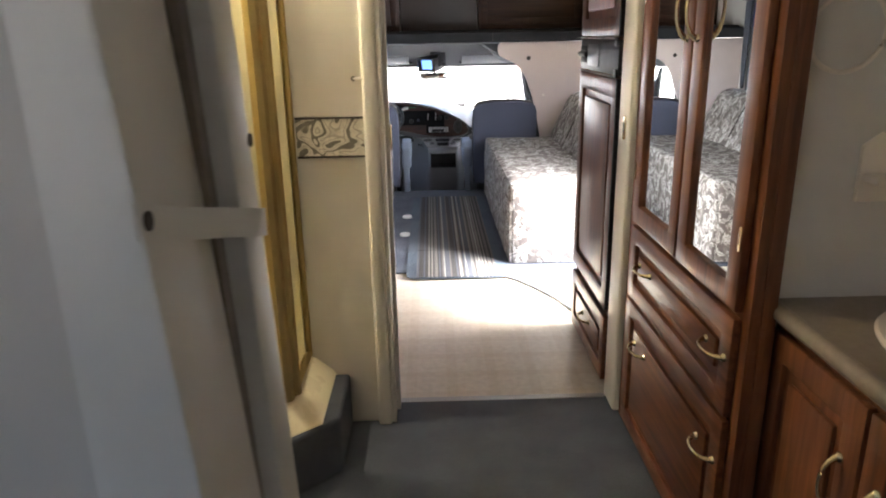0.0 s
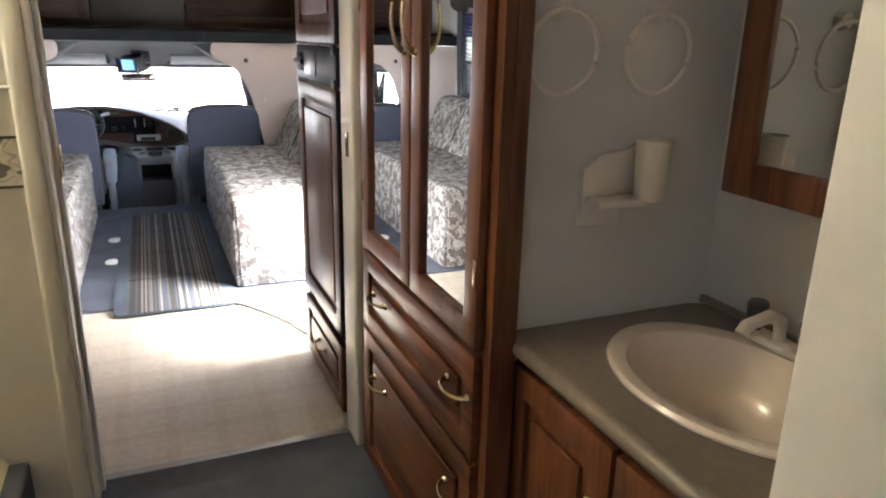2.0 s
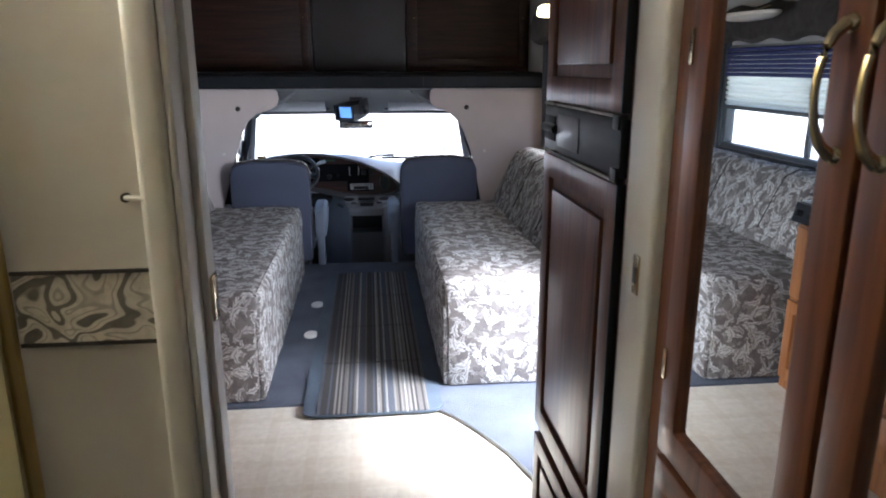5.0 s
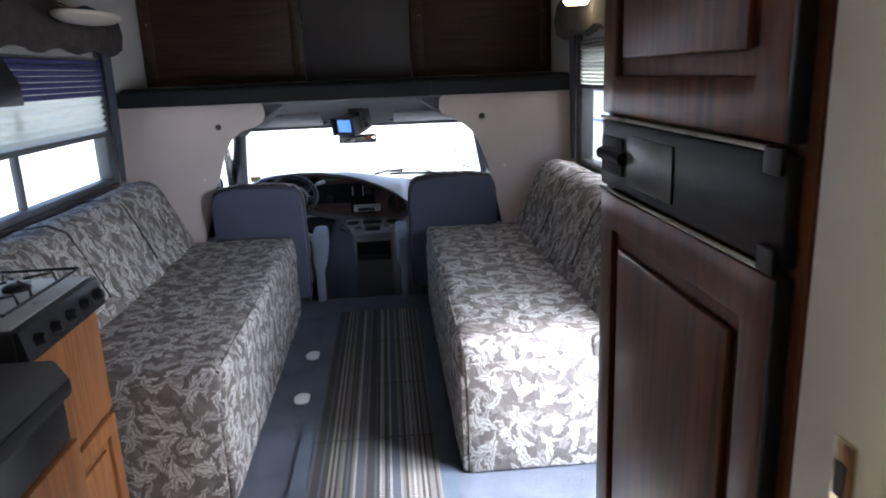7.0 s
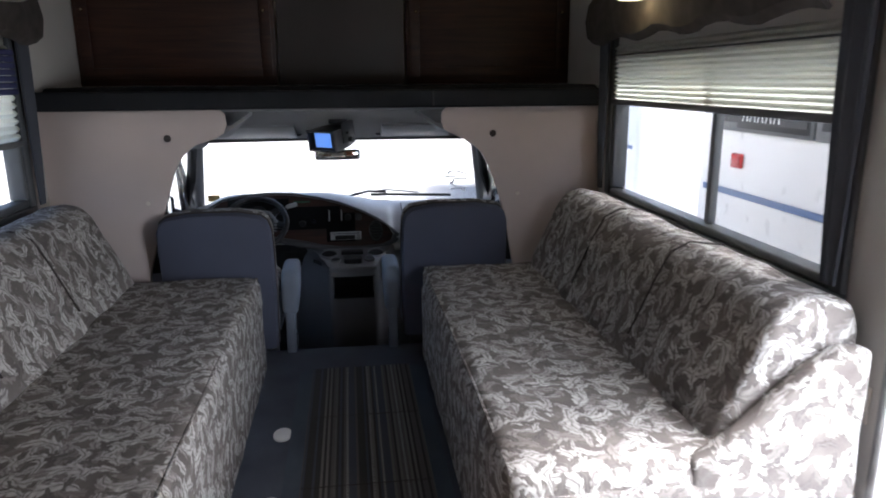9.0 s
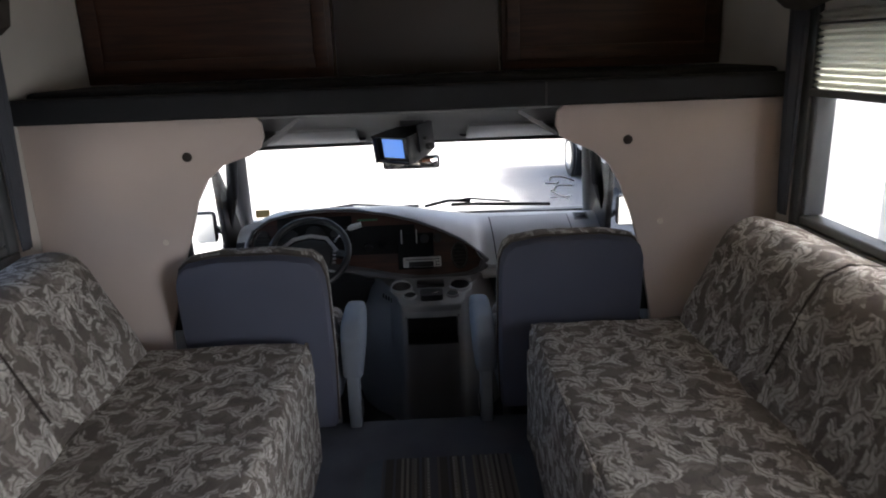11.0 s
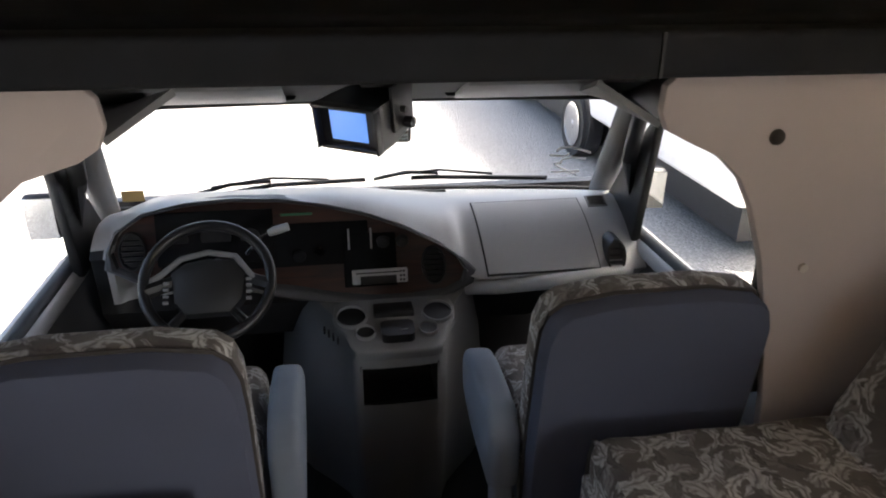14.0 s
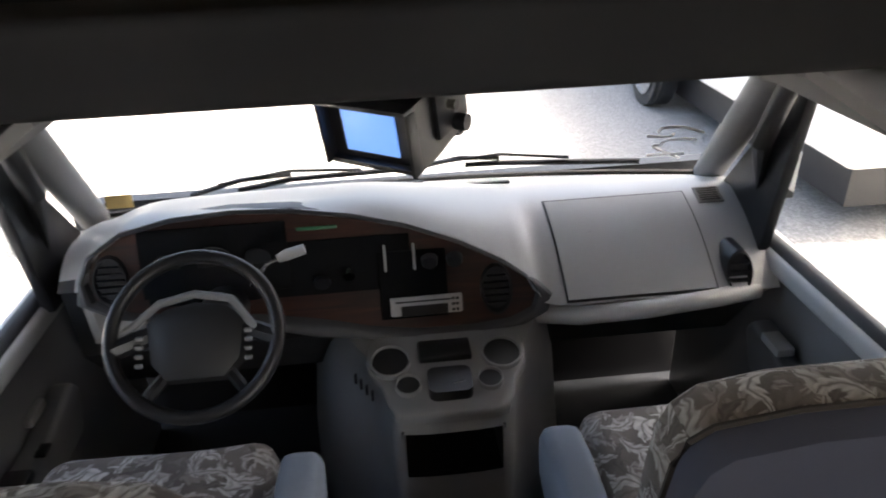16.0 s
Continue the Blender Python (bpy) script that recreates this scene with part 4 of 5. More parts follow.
def sofa(name, x0, x1, xb, y0, y1, label):
    """A covered sofa bench; x0 its front, x1 the wall, xb where the seat meets the backrest."""
    s = 1 if x1 > x0 else -1
    f = thing(name, ((x0 + x1) / 2, (y0 + y1) / 2, 0.01), label, "sofa", "sofas in the lounge")
    a, b = sorted((x0 + s * 0.02, x1))
    base = bm_box(a, b, y0 + 0.012, y1 - 0.012, 0.012, 0.33, 0.02, 3)
    part("base", soft_cloth(base, 0.004, 5), FLORAL, f)
    a, b = sorted((x0, x1 - s * 0.03))
    seat = bm_box(a, b, y0, y1, 0.30, 0.462, 0.045, 4)
    part("seat", soft_cloth(seat, 0.009, 3.2), FLORAL, f)
    part("front_skirt", soft_cloth(bm_box(*sorted((x0 + s * 0.002, x0 + s * 0.03)), y0 + 0.004, y1 - 0.004, 0.012, 0.36, 0.012, 2), 0.005, 4), FLORAL, f)
    part("end_skirt", soft_cloth(bm_box(*sorted((x0 + s * 0.02, x1 - s * 0.03)), y0 - 0.004, y0 + 0.03, 0.012, 0.40, 0.012, 2), 0.005, 4), FLORAL, f)
    cu = (y1 - y0 - 0.10)
    pr = [(xb - s * 0.02, 0.43), (xb + s * 0.02, 0.52), (xb + s * 0.10, 0.70), (xb + s * 0.14, 0.775), (xb + s * 0.20, 0.805), (x1 - s * 0.045, 0.79), (x1 - s * 0.022, 0.72), (x1 - s * 0.02, 0.44)]
    bk = bm_prism(pr, y0 + 0.06, y1 - 0.04, "y", 0.028, 4)
    part("backrest", soft_cloth(bk, 0.012, 3), FLORAL, f)
    for k in (1, 2):
        y = y0 + 0.06 + cu * k / 3
        part("seam", bm_tube([(q[0] - s * 0.003, y, q[1] + 0.003) for q in pr[1:6]], 0.0032, 6), PIPING, f)
    part("end_wing", soft_cloth(bm_prism([(xb - s * 0.08, 0.30), (xb - s * 0.08, 0.455), (xb - s * 0.02, 0.475), (xb + s * 0.07, 0.55), (xb + s * 0.18, 0.655), (xb + s * 0.26, 0.70), (x1 - s * 0.03, 0.70), (x1 - s * 0.03, 0.30)], y0 - 0.004, y0 + 0.056, "y", 0.018, 3), 0.004, 4), FLORAL, f)
    part("piping", bm_tube([(x0 + s * 0.018, y0 + 0.02, 0.449), (x0 + s * 0.018, y1 - 0.02, 0.449)], 0.006, 8), FLORAL, f)
    part("piping", bm_tube([(x0 + s * 0.018, y1 - 0.014, 0.449), (x0 + s * 0.014, y1 - 0.006, 0.40), (x0 + s * 0.014, y1 - 0.006, 0.10)], 0.006, 8), PIPING, f)
    return f


def soft_cloth(bm, amount, scale):
    """Slackness of upholstery: the surface is cut finer and lifted a little here and there."""
    long_edges = [e for e in bm.edges if e.calc_length() > 0.12]
    for _ in range(4):
        long_edges = [e for e in bm.edges if e.calc_length() > 0.14]
        if not long_edges or len(bm.faces) > 6000:
            break
        bmesh.ops.subdivide_edges(bm, edges=long_edges, cuts=1, use_grid_fill=True)
    bmesh.ops.triangulate(bm, faces=[q for q in bm.faces if len(q.verts) > 4])
    bm.normal_update()
    moves = [(v, v.normal * (amount * noise.noise(v.co * scale * 2.2) + 0.4 * amount * noise.noise(v.co * scale * 7))) for v in bm.verts]
    for v, d in moves:
        v.co += d
    return bm


sofa("sofa", -0.285, LX, -0.80, 3.70, 5.46, "floral covered sofa bench below a window, beside the stove")
sofa("sofa", 0.425, RX, 0.93, 3.765, 5.53, "floral covered sofa bench below a window, by the entry")

rug = thing("runner_rug", (0.137, 4.49, 0.01), "striped grey and brown runner rug with blue ends", "rug")


def rounded(x0, x1, y0, y1, r, n=6):
    out = []
    for cx, cy, a0 in ((x1 - r, y1 - r, 0), (x0 + r, y1 - r, 90), (x0 + r, y0 + r, 180), (x1 - r, y0 + r, 270)):
        out += [(cx + r * math.cos(radians(a0 + 90 * i / n)), cy + r * math.sin(radians(a0 + 90 * i / n))) for i in range(n + 1)]
    return out


part("border", bm_prism(rounded(-0.135, 0.408, 3.55, 5.43, 0.055), 0.0105, 0.0175, "z"), RUGBLUE, rug, "slate blue binding")
part("field", bm_prism(rounded(-0.078, 0.352, 3.556, 5.424, 0.01), 0.0176, 0.0205, "z"), STRIPE, rug)
for yy in (4.02, 4.47, 4.95):
    part("crease", bm_box(-0.075, 0.35, yy, yy + 0.004, 0.0205, 0.0225, 0.001), PIPING, rug)
# Two flat white discs for the pale marks beside the rug.
for y in (4.40, 4.85):
    fc = thing("floor_disc", (-0.165, y, 0.01), "flat white disc on the carpet beside the rug", "cap", "floor caps")
    part("disc", bm_loft([[(-0.165 + 0.7 * k * math.cos(t), y + k * math.sin(t), z) for t in (2 * math.pi * i / 20 for i in range(20))] for k, z in ((0.05, 0.0105), (0.048, 0.016), (0.03, 0.019))]), CHALK, fc)
cl = thing("wall_outlet", (RX, 3.82, 0.5), "small cream wall outlet by the entry", "outlet")
part("plate", bm_box(RX - 0.006, RX - 0.0005, 3.79, 3.85, 0.50, 0.59, 0.002), CREAM, cl)

# entry door frame and the door folded back outside
ef = tagged(part("door_4", bm_box(RX - 0.004, RX + 0.07, 2.955, 2.9795, 0.0, 1.86, 0.003), ALU), "aluminium frame of the open entry door", "door frame", "", "structure")
part("frame_side", bm_box(RX - 0.004, RX + 0.07, 3.7405, 3.765, 0.0, 1.86, 0.003), ALU, ef)
part("frame_head", bm_box(RX - 0.004, RX + 0.07, 2.955, 3.765, 1.8605, 1.885, 0.003), ALU, ef)

# ---- bunk over the cab ----
# Hidden panel added only to stop daylight leaking in over the cab.
setting("wall_bunk_front", bm_box(LX, RX, 6.165, 6.20, 1.25, CZ), WALLP, "unseen light-blocking panel behind the bunk cabinets", "wall")
setting("bunk_floor", bm_box(LX + 0.001, RX - 0.001, 5.66, 6.95, 1.172, 1.205), BUNKF, "dark bunk floor over the cab", "bunk")
bk = thing("bunk_mattress", (0.06, 5.85, 1.17), "dark slate fabric bunk cushion above the cab", "mattress")
part("edge_board", bm_box(LX + 0.004, RX - 0.004, 5.545, 5.658, 1.168, 1.245, 0.012, 3), BUNKF, bk)
part("cushion", soft_cloth(bm_box(LX + 0.004, RX - 0.004, 5.66, 6.12, 1.206, 1.262, 0.02, 3), 0.004, 4), BUNKF, bk)
part("seam", bm_box(0.49, 0.496, 5.542, 5.546, 1.17, 1.244), DARKRUB, bk)
bc = thing("bunk_cabinet", (0.06, 6.14, 1.262), "dark wood cabinet front across the bunk", "cabinet")
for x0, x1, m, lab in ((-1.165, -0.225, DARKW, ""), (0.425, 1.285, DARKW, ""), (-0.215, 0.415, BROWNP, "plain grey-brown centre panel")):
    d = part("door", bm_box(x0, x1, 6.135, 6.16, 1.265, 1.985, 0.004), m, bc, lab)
    if m is DARKW:
        w = 0.05
        bm = bm_box(x0 + 0.02, x0 + 0.02 + w, 6.124, 6.1345, 1.30, 1.96, 0.003)
        bm_box(x1 - 0.02 - w, x1 - 0.02, 6.124, 6.1345, 1.30, 1.96, 0.003, 2, bm)
        bm_box(x0 + 0.02 + w, x1 - 0.02 - w, 6.124, 6.1345, 1.30, 1.35, 0.003, 2, bm)
        bm_box(x0 + 0.02 + w, x1 - 0.02 - w, 6.124, 6.1345, 1.91, 1.96, 0.003, 2, bm)
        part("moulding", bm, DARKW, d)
        for xx in ((x0 + 0.05), (x1 - 0.05)):
            part("knob", bm_tube([(xx, 6.124, 1.62), (xx, 6.112, 1.62), (xx, 6.106, 1.62)], 0.008, 10, None, False, [0.6, 1, 0.7]), BRASS, d)

# ---- cab shell ----
AL = [(LX + 0.001, -0.04), (-0.80, -0.04), (-0.785, 0.44), (-0.715, 0.68), (-0.672, 0.80), (-0.640, 0.90), (-0.600, 0.97), (-0.545, 1.015), (-0.455, 1.043), (-0.420, 1.065), (-0.405, 1.10), (-0.410, 1.145), (-0.43, 1.166), (LX + 0.001, 1.166)]
AR = [(RX - 0.001, -0.04), (0.92, -0.04), (0.872, 0.44), (0.830, 0.66), (0.795, 0.79), (0.752, 0.90), (0.715, 0.965), (0.665, 1.01), (0.59, 1.045), (0.55, 1.065), (0.535, 1.10), (0.538, 1.145), (0.56, 1.166), (RX - 0.001, 1.166)]
for nm, poly, hx, kx in (("wall_cab_left", AL, -0.655, -0.76), ("wall_cab_right", AR, 0.771, 0.891)):
    w = setting(nm, bm_prism(poly, 5.60, 5.625, "y", 0.004), PANEL, "pinkish cut-out panel between lounge and cab", "wall", True)
    part("snap", bm_tube([(hx, 5.601, 1.047), (hx, 5.594, 1.047), (hx, 5.591, 1.047)], 0.016, 14, None, False, [1, 0.9, 0.6]), PIPING, w, "dark snap stud")
    part("button", bm_tube([(kx, 5.601, 0.769), (kx, 5.594, 0.769)], 0.010, 12), CREAM, w, "cream button")
setting("floor_cab", bm_box(-0.95, 1.08, 5.701, 7.05, -0.40, -0.35), CABCARPET, "dark carpeted cab floor", "floor")
setting("step_cab", bm_box(-0.80, 0.93, 5.64, 5.715, -0.35, 0.004, 0.012, 3), CARPET, "carpeted step edge down into the cab", "step")
setting("wall_firewall", bm_box(-0.95, 1.08, 7.0, 7.05, -0.35, 0.50), BLACKP, "dark firewall below the dashboard", "wall")
CX = 0.067
hl = [[(CX + sx * w, y, z) for sx in (-1, -0.6, -0.2, 0.2, 0.6, 1)] for y, z, w in ((5.628, 1.168, 1.0), (5.85, 1.15, 0.98), (6.10, 1.09, 0.9), (6.28, 1.03, 0.82), (6.39, 0.985, 0.76))]
setting("ceiling_cab", bm_sheet(hl, 0.012), PILLAR, "grey cloth headliner of the cab", "ceiling", True)


def ws(u, v, out=0.0):
    """A point on the curved windscreen; u across, v up."""
    k = 1 - (2 * u - 1) ** 2
    return (-0.80 + 1.745 * u + v * (0.125 - 0.26 * u), 6.885 + 0.10 * k + out * 0.7 - v * (0.51 + 0.05 * k), 0.508 + 0.46 * v + out * 0.7)


wd = thing("window_3", (CX, 6.88, 0.5), "wide curved windscreen with marker writing on it", "windscreen", "", "structure")
g = part("pane", bm_sheet([[ws(i / 16, j / 6) for i in range(17)] for j in range(7)], 0.004), GLASS, wd, "clear glass")
g.visible_shadow = False
for a, nm in (((0, 0), "seal_bottom"), ((0, 1), "seal_top")):
    part(nm, bm_tube([ws(i / 16, a[1]) for i in range(17)], 0.009, 8), DARKRUB, wd)
for u in (0, 1):
    s = -1 if u == 0 else 1
    P = [Vector(ws(u, j / 6)) + Vector((s * 0.03, -0.012, 0.0)) for j in range(-1, 8)]
    part("pillar", bm_tube(P, 0.042, 12), PILLAR, wd, "grey pillar cover")
part("sticker", bm_box(-0.745, -0.675, 6.772, 6.775, 0.575, 0.612), GOLD, wd, "small gold windscreen sticker")
for k, (u0, v0, u1, v1, bend) in enumerate(((0.955, 0.20, 0.915, 0.34, 0.05), (0.915, 0.34, 0.965, 0.40, 0.03), (0.90, 0.23, 0.96, 0.25, 0.0), (0.90, 0.48, 0.935, 0.52, 0.02), (0.935, 0.52, 0.97, 0.47, 0.02), (0.885, 0.44, 0.925, 0.46, -0.02))):
    part("marker_stroke", bm_tube([Vector(ws(u0 + (u1 - u0) * i / 8 - bend * math.sin(math.pi * i / 8) * 0.6, v0 + (v1 - v0) * i / 8 + bend * math.sin(math.pi * i / 8))) + Vector((0, -0.004, -0.004)) for i in range(9)], 0.0045, 6), CHALK, wd, "white marker stroke")
for a, b, c in (((0.13, -0.02), (0.30, 0.10), (0.50, 0.115)), ((0.52, 0.05), (0.66, 0.115), (0.90, 0.10))):
    wp = thing("wiper", ws(a[0], a[1], 0.03), "black windscreen wiper resting on the glass", "wiper", "windscreen wipers")
    part("arm", bm_tube([ws(*a, 0.03), ws((a[0] + b[0]) / 2, (a[1] + b[1]) / 2 + 0.035, 0.035), ws(*b, 0.03)], 0.008, 8), BLACKP, wp)
    part("blade", bm_tube([ws(a[0] + 0.08, a[1] + 0.05, 0.015), ws(b[0], b[1] - 0.02, 0.018), ws(c[0], c[1] - 0.015, 0.015)], 0.009, 8), DARKRUB, wp)
    part("bridge", bm_tube([ws(b[0] - 0.12, b[1] - 0.01, 0.025), ws(b[0], b[1] + 0.025, 0.035), ws(b[0] + 0.12, b[1] - 0.005, 0.025)], 0.005, 6), BLACKP, wp)
for s, x in ((-1, -0.40), (1, 0.53)):
    vs = thing("sun_visor", (x, 6.25, 1.0), "folded grey sun visor under the headliner", "sun visor", "sun visors")
    part("pad", bm_prism([(6.13, 1.055), (6.32, 0.985), (6.325, 1.0), (6.135, 1.073)], x - 0.24, x + 0.24, "x", 0.006, 3), CONSGREY, vs)
    part("rod", bm_tube([(x + s * 0.24, 6.31, 1.0), (x - s * 0.26, 6.31, 1.0), (x - s * 0.28, 6.33, 1.02)], 0.005, 6), BLACKP, vs)
for s, pts in ((-1, [(-0.42, 5.627, 1.075), (-0.30, 5.627, 1.155), (-0.52, 6.33, 1.005), (-0.665, 6.36, 0.985)]), (1, [(0.55, 5.627, 1.075), (0.42, 5.627, 1.155), (0.65, 6.33, 1.005), (0.80, 6.36, 0.985)])):
    setting("trim_roof", bm_sheet([[pts[0], pts[1]], [tuple((a + b) / 2 for a, b in zip(pts[0], pts[3])), tuple((a + b) / 2 for a, b in zip(pts[1], pts[2]))], [pts[3], pts[2]]], 0.012), PILLAR, "grey roof edge trim of the cab", "trim", True)


def cab_door(name, s):
    """One front door: padded lower panel, sill, framed window."""
    x = CX + s * 0.918
    d = thing(name, (x, 6.1, -0.3), "grey moulded cab door with a framed window", "door", "", "structure")

    def X(z, e=0.0):
        return CX + s * (0.918 - max(0.0, z - 0.45) * 0.30 + e)
    a, b = sorted((x, x + s * 0.07))
    part("panel", bm_box(a, b, 5.63, 6.95, -0.35, 0.44, 0.01), CONSGREY, d)
    a, b = sorted((x - s * 0.028, x + s * 0.06))
    part("sill", bm_box(a, b, 5.63, 6.60, 0.405, 0.462, 0.018, 4), DASHGREY, d, "grey padded sill")
    a, b = sorted((x - s * 0.06, x - s * 0.001))
    ar = part("armrest", bm_prism([(5.75, 0.12), (5.75, 0.235), (6.25, 0.245), (6.42, 0.28), (6.45, 0.24), (6.40, 0.14)], a, b, "x", 0.015, 3), CONSGREY, d)
    part("pull_cup", bm_box(a - 0.002, b + 0.002, 6.02, 6.17, 0.222, 0.2475, 0.008), BLACKP, ar)
    part("release", bm_box(min(a, x - s * 0.066), max(a, x - s * 0.02), 6.28, 6.36, 0.262, 0.285, 0.004), SILVER, ar)
    part("switch", bm_box(x - s * 0.06 - 0.012, x - s * 0.06 + 0.012, 6.20, 6.24, 0.243, 0.252, 0.003), BLACKP, ar)
    part("map_pocket", bm_box(*sorted((x - s * 0.035, x - s * 0.001)), 5.75, 6.50, -0.30, -0.08, 0.012), CONSGREY, d)
    F = [(5.66, 0.455), (5.66, 0.93), (5.74, 0.975), (6.32, 0.955), (6.50, 0.74), (6.60, 0.455)]
    part("window_frame", bm_tube([(X(z, 0.01), y, z) for y, z in F], 0.026, 10, None, True), DARKRUB, d, "dark window frame")
    part("belt_rubber", bm_tube([(x - s * 0.002, 5.66, 0.463), (x - s * 0.002, 6.60, 0.463)], 0.008, 8), DARKRUB, d)
    gp = part("pane", bm_sheet([[(X(z, 0.015), y, z) for y in (5.66, 6.1, yf)] for z, yf in ((0.45, 6.60), (0.74, 6.50), (0.955, 6.33))], 0.003), GLASS, d, "clear glass")
    gp.visible_shadow = False
    part("sail", bm_prism([(6.48, 0.44), (6.80, 0.44), (6.52, 0.80), (6.40, 0.92)], *sorted((X(0.6, 0.0), X(0.6, 0.03))), "x", 0.006), BLACKP, d, "black mirror sail")
    part("roof_rail", bm_tube([(X(0.98, -0.01), 5.63, 1.02), (X(0.98, -0.01), 6.1, 1.015), (X(0.95, -0.02), 6.36, 0.985)], 0.055, 10), PILLAR, d)
    part("rear_post", bm_box(*sorted((X(0.9, -0.02), x + s * 0.07)), 5.628, 5.67, 0.44, 1.16, 0.008), BLACKP, d)
    m = thing("side_mirror", (x + s * 0.2, 6.65, 0.55), "black framed side mirror outside the cab", "mirror", "side mirrors")
    part("shell", bm_box(*sorted((x + s * 0.09, x + s * 0.20)), 6.74, 6.79, 0.46, 0.62, 0.03, 4), BLACKP, m)
    part("glass", bm_box(*sorted((x + s * 0.10, x + s * 0.19)), 6.735, 6.7395, 0.47, 0.61), MIRROR, m)
    part("arm", bm_tube([(x + s * 0.04, 6.78, 0.50), (x + s * 0.12, 6.76, 0.54)], 0.018, 8), BLACKP, m)
    return d


cab_door("door_5", -1)
cab_door("door_6", 1)

# ---- dashboard ----
dash = thing("dashboard", (CX, 6.6, 0.4), "grey plastic dashboard with an oval burl instrument panel", "dashboard")
OV_T = [(-0.715, 0.525), (-0.69, 0.575), (-0.62, 0.618), (-0.50, 0.642), (-0.36, 0.650), (-0.22, 0.643), (-0.08, 0.622), (0.05, 0.590), (0.17, 0.545), (0.27, 0.495), (0.335, 0.450), (0.358, 0.415)]
OV_B = [(0.345, 0.378), (0.29, 0.355), (0.19, 0.346), (0.06, 0.347), (-0.06, 0.362), (-0.18, 0.388), (-0.32, 0.412), (-0.48, 0.425), (-0.62, 0.440), (-0.70, 0.475)]
OV = OV_T + OV_B
OC = (-0.18, 0.49)


def face_y(z):
    return 6.405 + (z - 0.35) * 0.36


def oval(k, dy, kb=None):
    """The fascia's outline, grown by k above and by kb below, moved by dy."""
    out = []
    for i, (x, z) in enumerate(OV):
        d = Vector((x - OC[0], z - OC[1]))
        d += d.normalized() * (k if kb is None or i < len(OV_T) - 1 else kb)
        out.append((OC[0] + d.x, face_y(OC[1] + d.y) + dy, OC[1] + d.y))
    return out


def smooth(a, b, t):
    t = max(0.0, min(1.0, t))
    return a + (b - a) * t * t * (3 - 2 * t)


def oval_top(x):
    """Height of the fascia's upper edge at x."""
    if x <= OV_T[0][0]:
        return OV_T[0][1] - 0.03
    for (xa, za), (xb, zb) in zip(OV_T, OV_T[1:]):
        if x <= xb:
            return za + (zb - za) * (x - xa) / (xb - xa)
    return 0.39


def dash_profile(x):
    """Section of the dashboard at x: windscreen base, top, long roll to the fascia's edge, knee side."""
    k = 1 - (2 * (x + 0.80) / 1.745 - 1) ** 2
    by = 6.885 + 0.10 * max(0, k)
    ez = oval_top(x) + 0.011
    ey = face_y(ez) - 0.006
    if x > 0.33:
        ey, ez = smooth(ey, 6.40, (x - 0.33) / 0.09), smooth(ez, 0.388, (x - 0.33) / 0.09)
    cy = smooth(6.60, 6.665, (x + 0.05) / 0.40)
    cz = smooth(0.640, 0.556, (x + 0.10) / 0.50)
    if x < -0.55:
        cz = smooth(0.56, cz, (x + 0.82) / 0.27)
    cz = max(cz, ez - 0.02)
    top = []
    for i in range(1, 5):
        t = i / 4.0
        top.append((x, by - 0.05 + (cy - by + 0.05) * t, 0.515 + (cz - 0.515) * math.sin(t * math.pi / 2)))
    roll = []
    for i in range(1, 7):
        t = i / 6.0
        roll.append((x, cy + (ey - cy) * t, cz + (ez - cz) * t + 0.022 * min(1.0, (cz - ez + 0.03) / 0.12) * math.sin(math.pi * t)))
    low = 0.345 if x < 0.33 else 0.36
    return [(x, by, 0.500)] + top + roll + [(x, ey + 0.012, ez - 0.008), (x, max(ey, 6.42) + 0.02, low), (x, 6.47, low - 0.03), (x, 6.62, 0.12), (x, by, 0.12)]


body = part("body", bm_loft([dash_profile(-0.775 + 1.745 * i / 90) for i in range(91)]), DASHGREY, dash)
# Lower and left-end faces turn near-black, painting in the shade below the dash.
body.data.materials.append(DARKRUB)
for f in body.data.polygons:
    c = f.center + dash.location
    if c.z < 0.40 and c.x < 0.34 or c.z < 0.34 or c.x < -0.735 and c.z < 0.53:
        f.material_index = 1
part("bezel", bm_loft([oval(0.010, 0.04, 0.034), oval(0.013, 0.002, 0.037), oval(0.011, -0.009, 0.028), oval(0.005, -0.012, 0.012), oval(0.0, -0.006), oval(-0.005, 0.02)], None, False), BEZEL, dash, "dark grey rounded bezel")
cl = part("fascia", bm_loft([oval(-0.002, 0.012), oval(-0.004, 0.03)]), BURL, dash, "glossy dark burl fascia")


def on_face(x0, x1, z0, z1, lift, depth, bevel=0.003):
    """A block on the slanted fascia."""
    zc = (z0 + z1) / 2
    bm = bm_box(x0, x1, -depth, 0.0, z0 - zc, z1 - zc, bevel)
    bmesh.ops.rotate(bm, verts=bm.verts[:], cent=(0, 0, 0), matrix=Matrix.Rotation(-math.atan(0.36), 3, "X"))
    bmesh.ops.translate(bm, verts=bm.verts[:], vec=(0, face_y(zc) + 0.012 - lift, zc))
    return bm


part("fascia_centre", on_face(-0.575, 0.05, 0.445, 0.578, 0.002, 0.004, 0.03), MATTEB, dash, "black middle of the fascia")
ip = part("instrument_panel", on_face(-0.585, -0.24, 0.465, 0.628, 0.004, 0.006, 0.02), MATTEB, dash, "black instrument cluster")
for x in (-0.52, -0.41, -0.31):
    part("dial", bm_tube([(x, face_y(0.55) - 0.003, 0.55), (x, face_y(0.55) - 0.007, 0.549)], 0.045 if x == -0.41 else 0.03, 20), DARKRUB, ip)
part("gear_display", on_face(-0.215, -0.12, 0.598, 0.606, 0.005, 0.004, 0.001), GREENLED, dash, "dim green gear display")
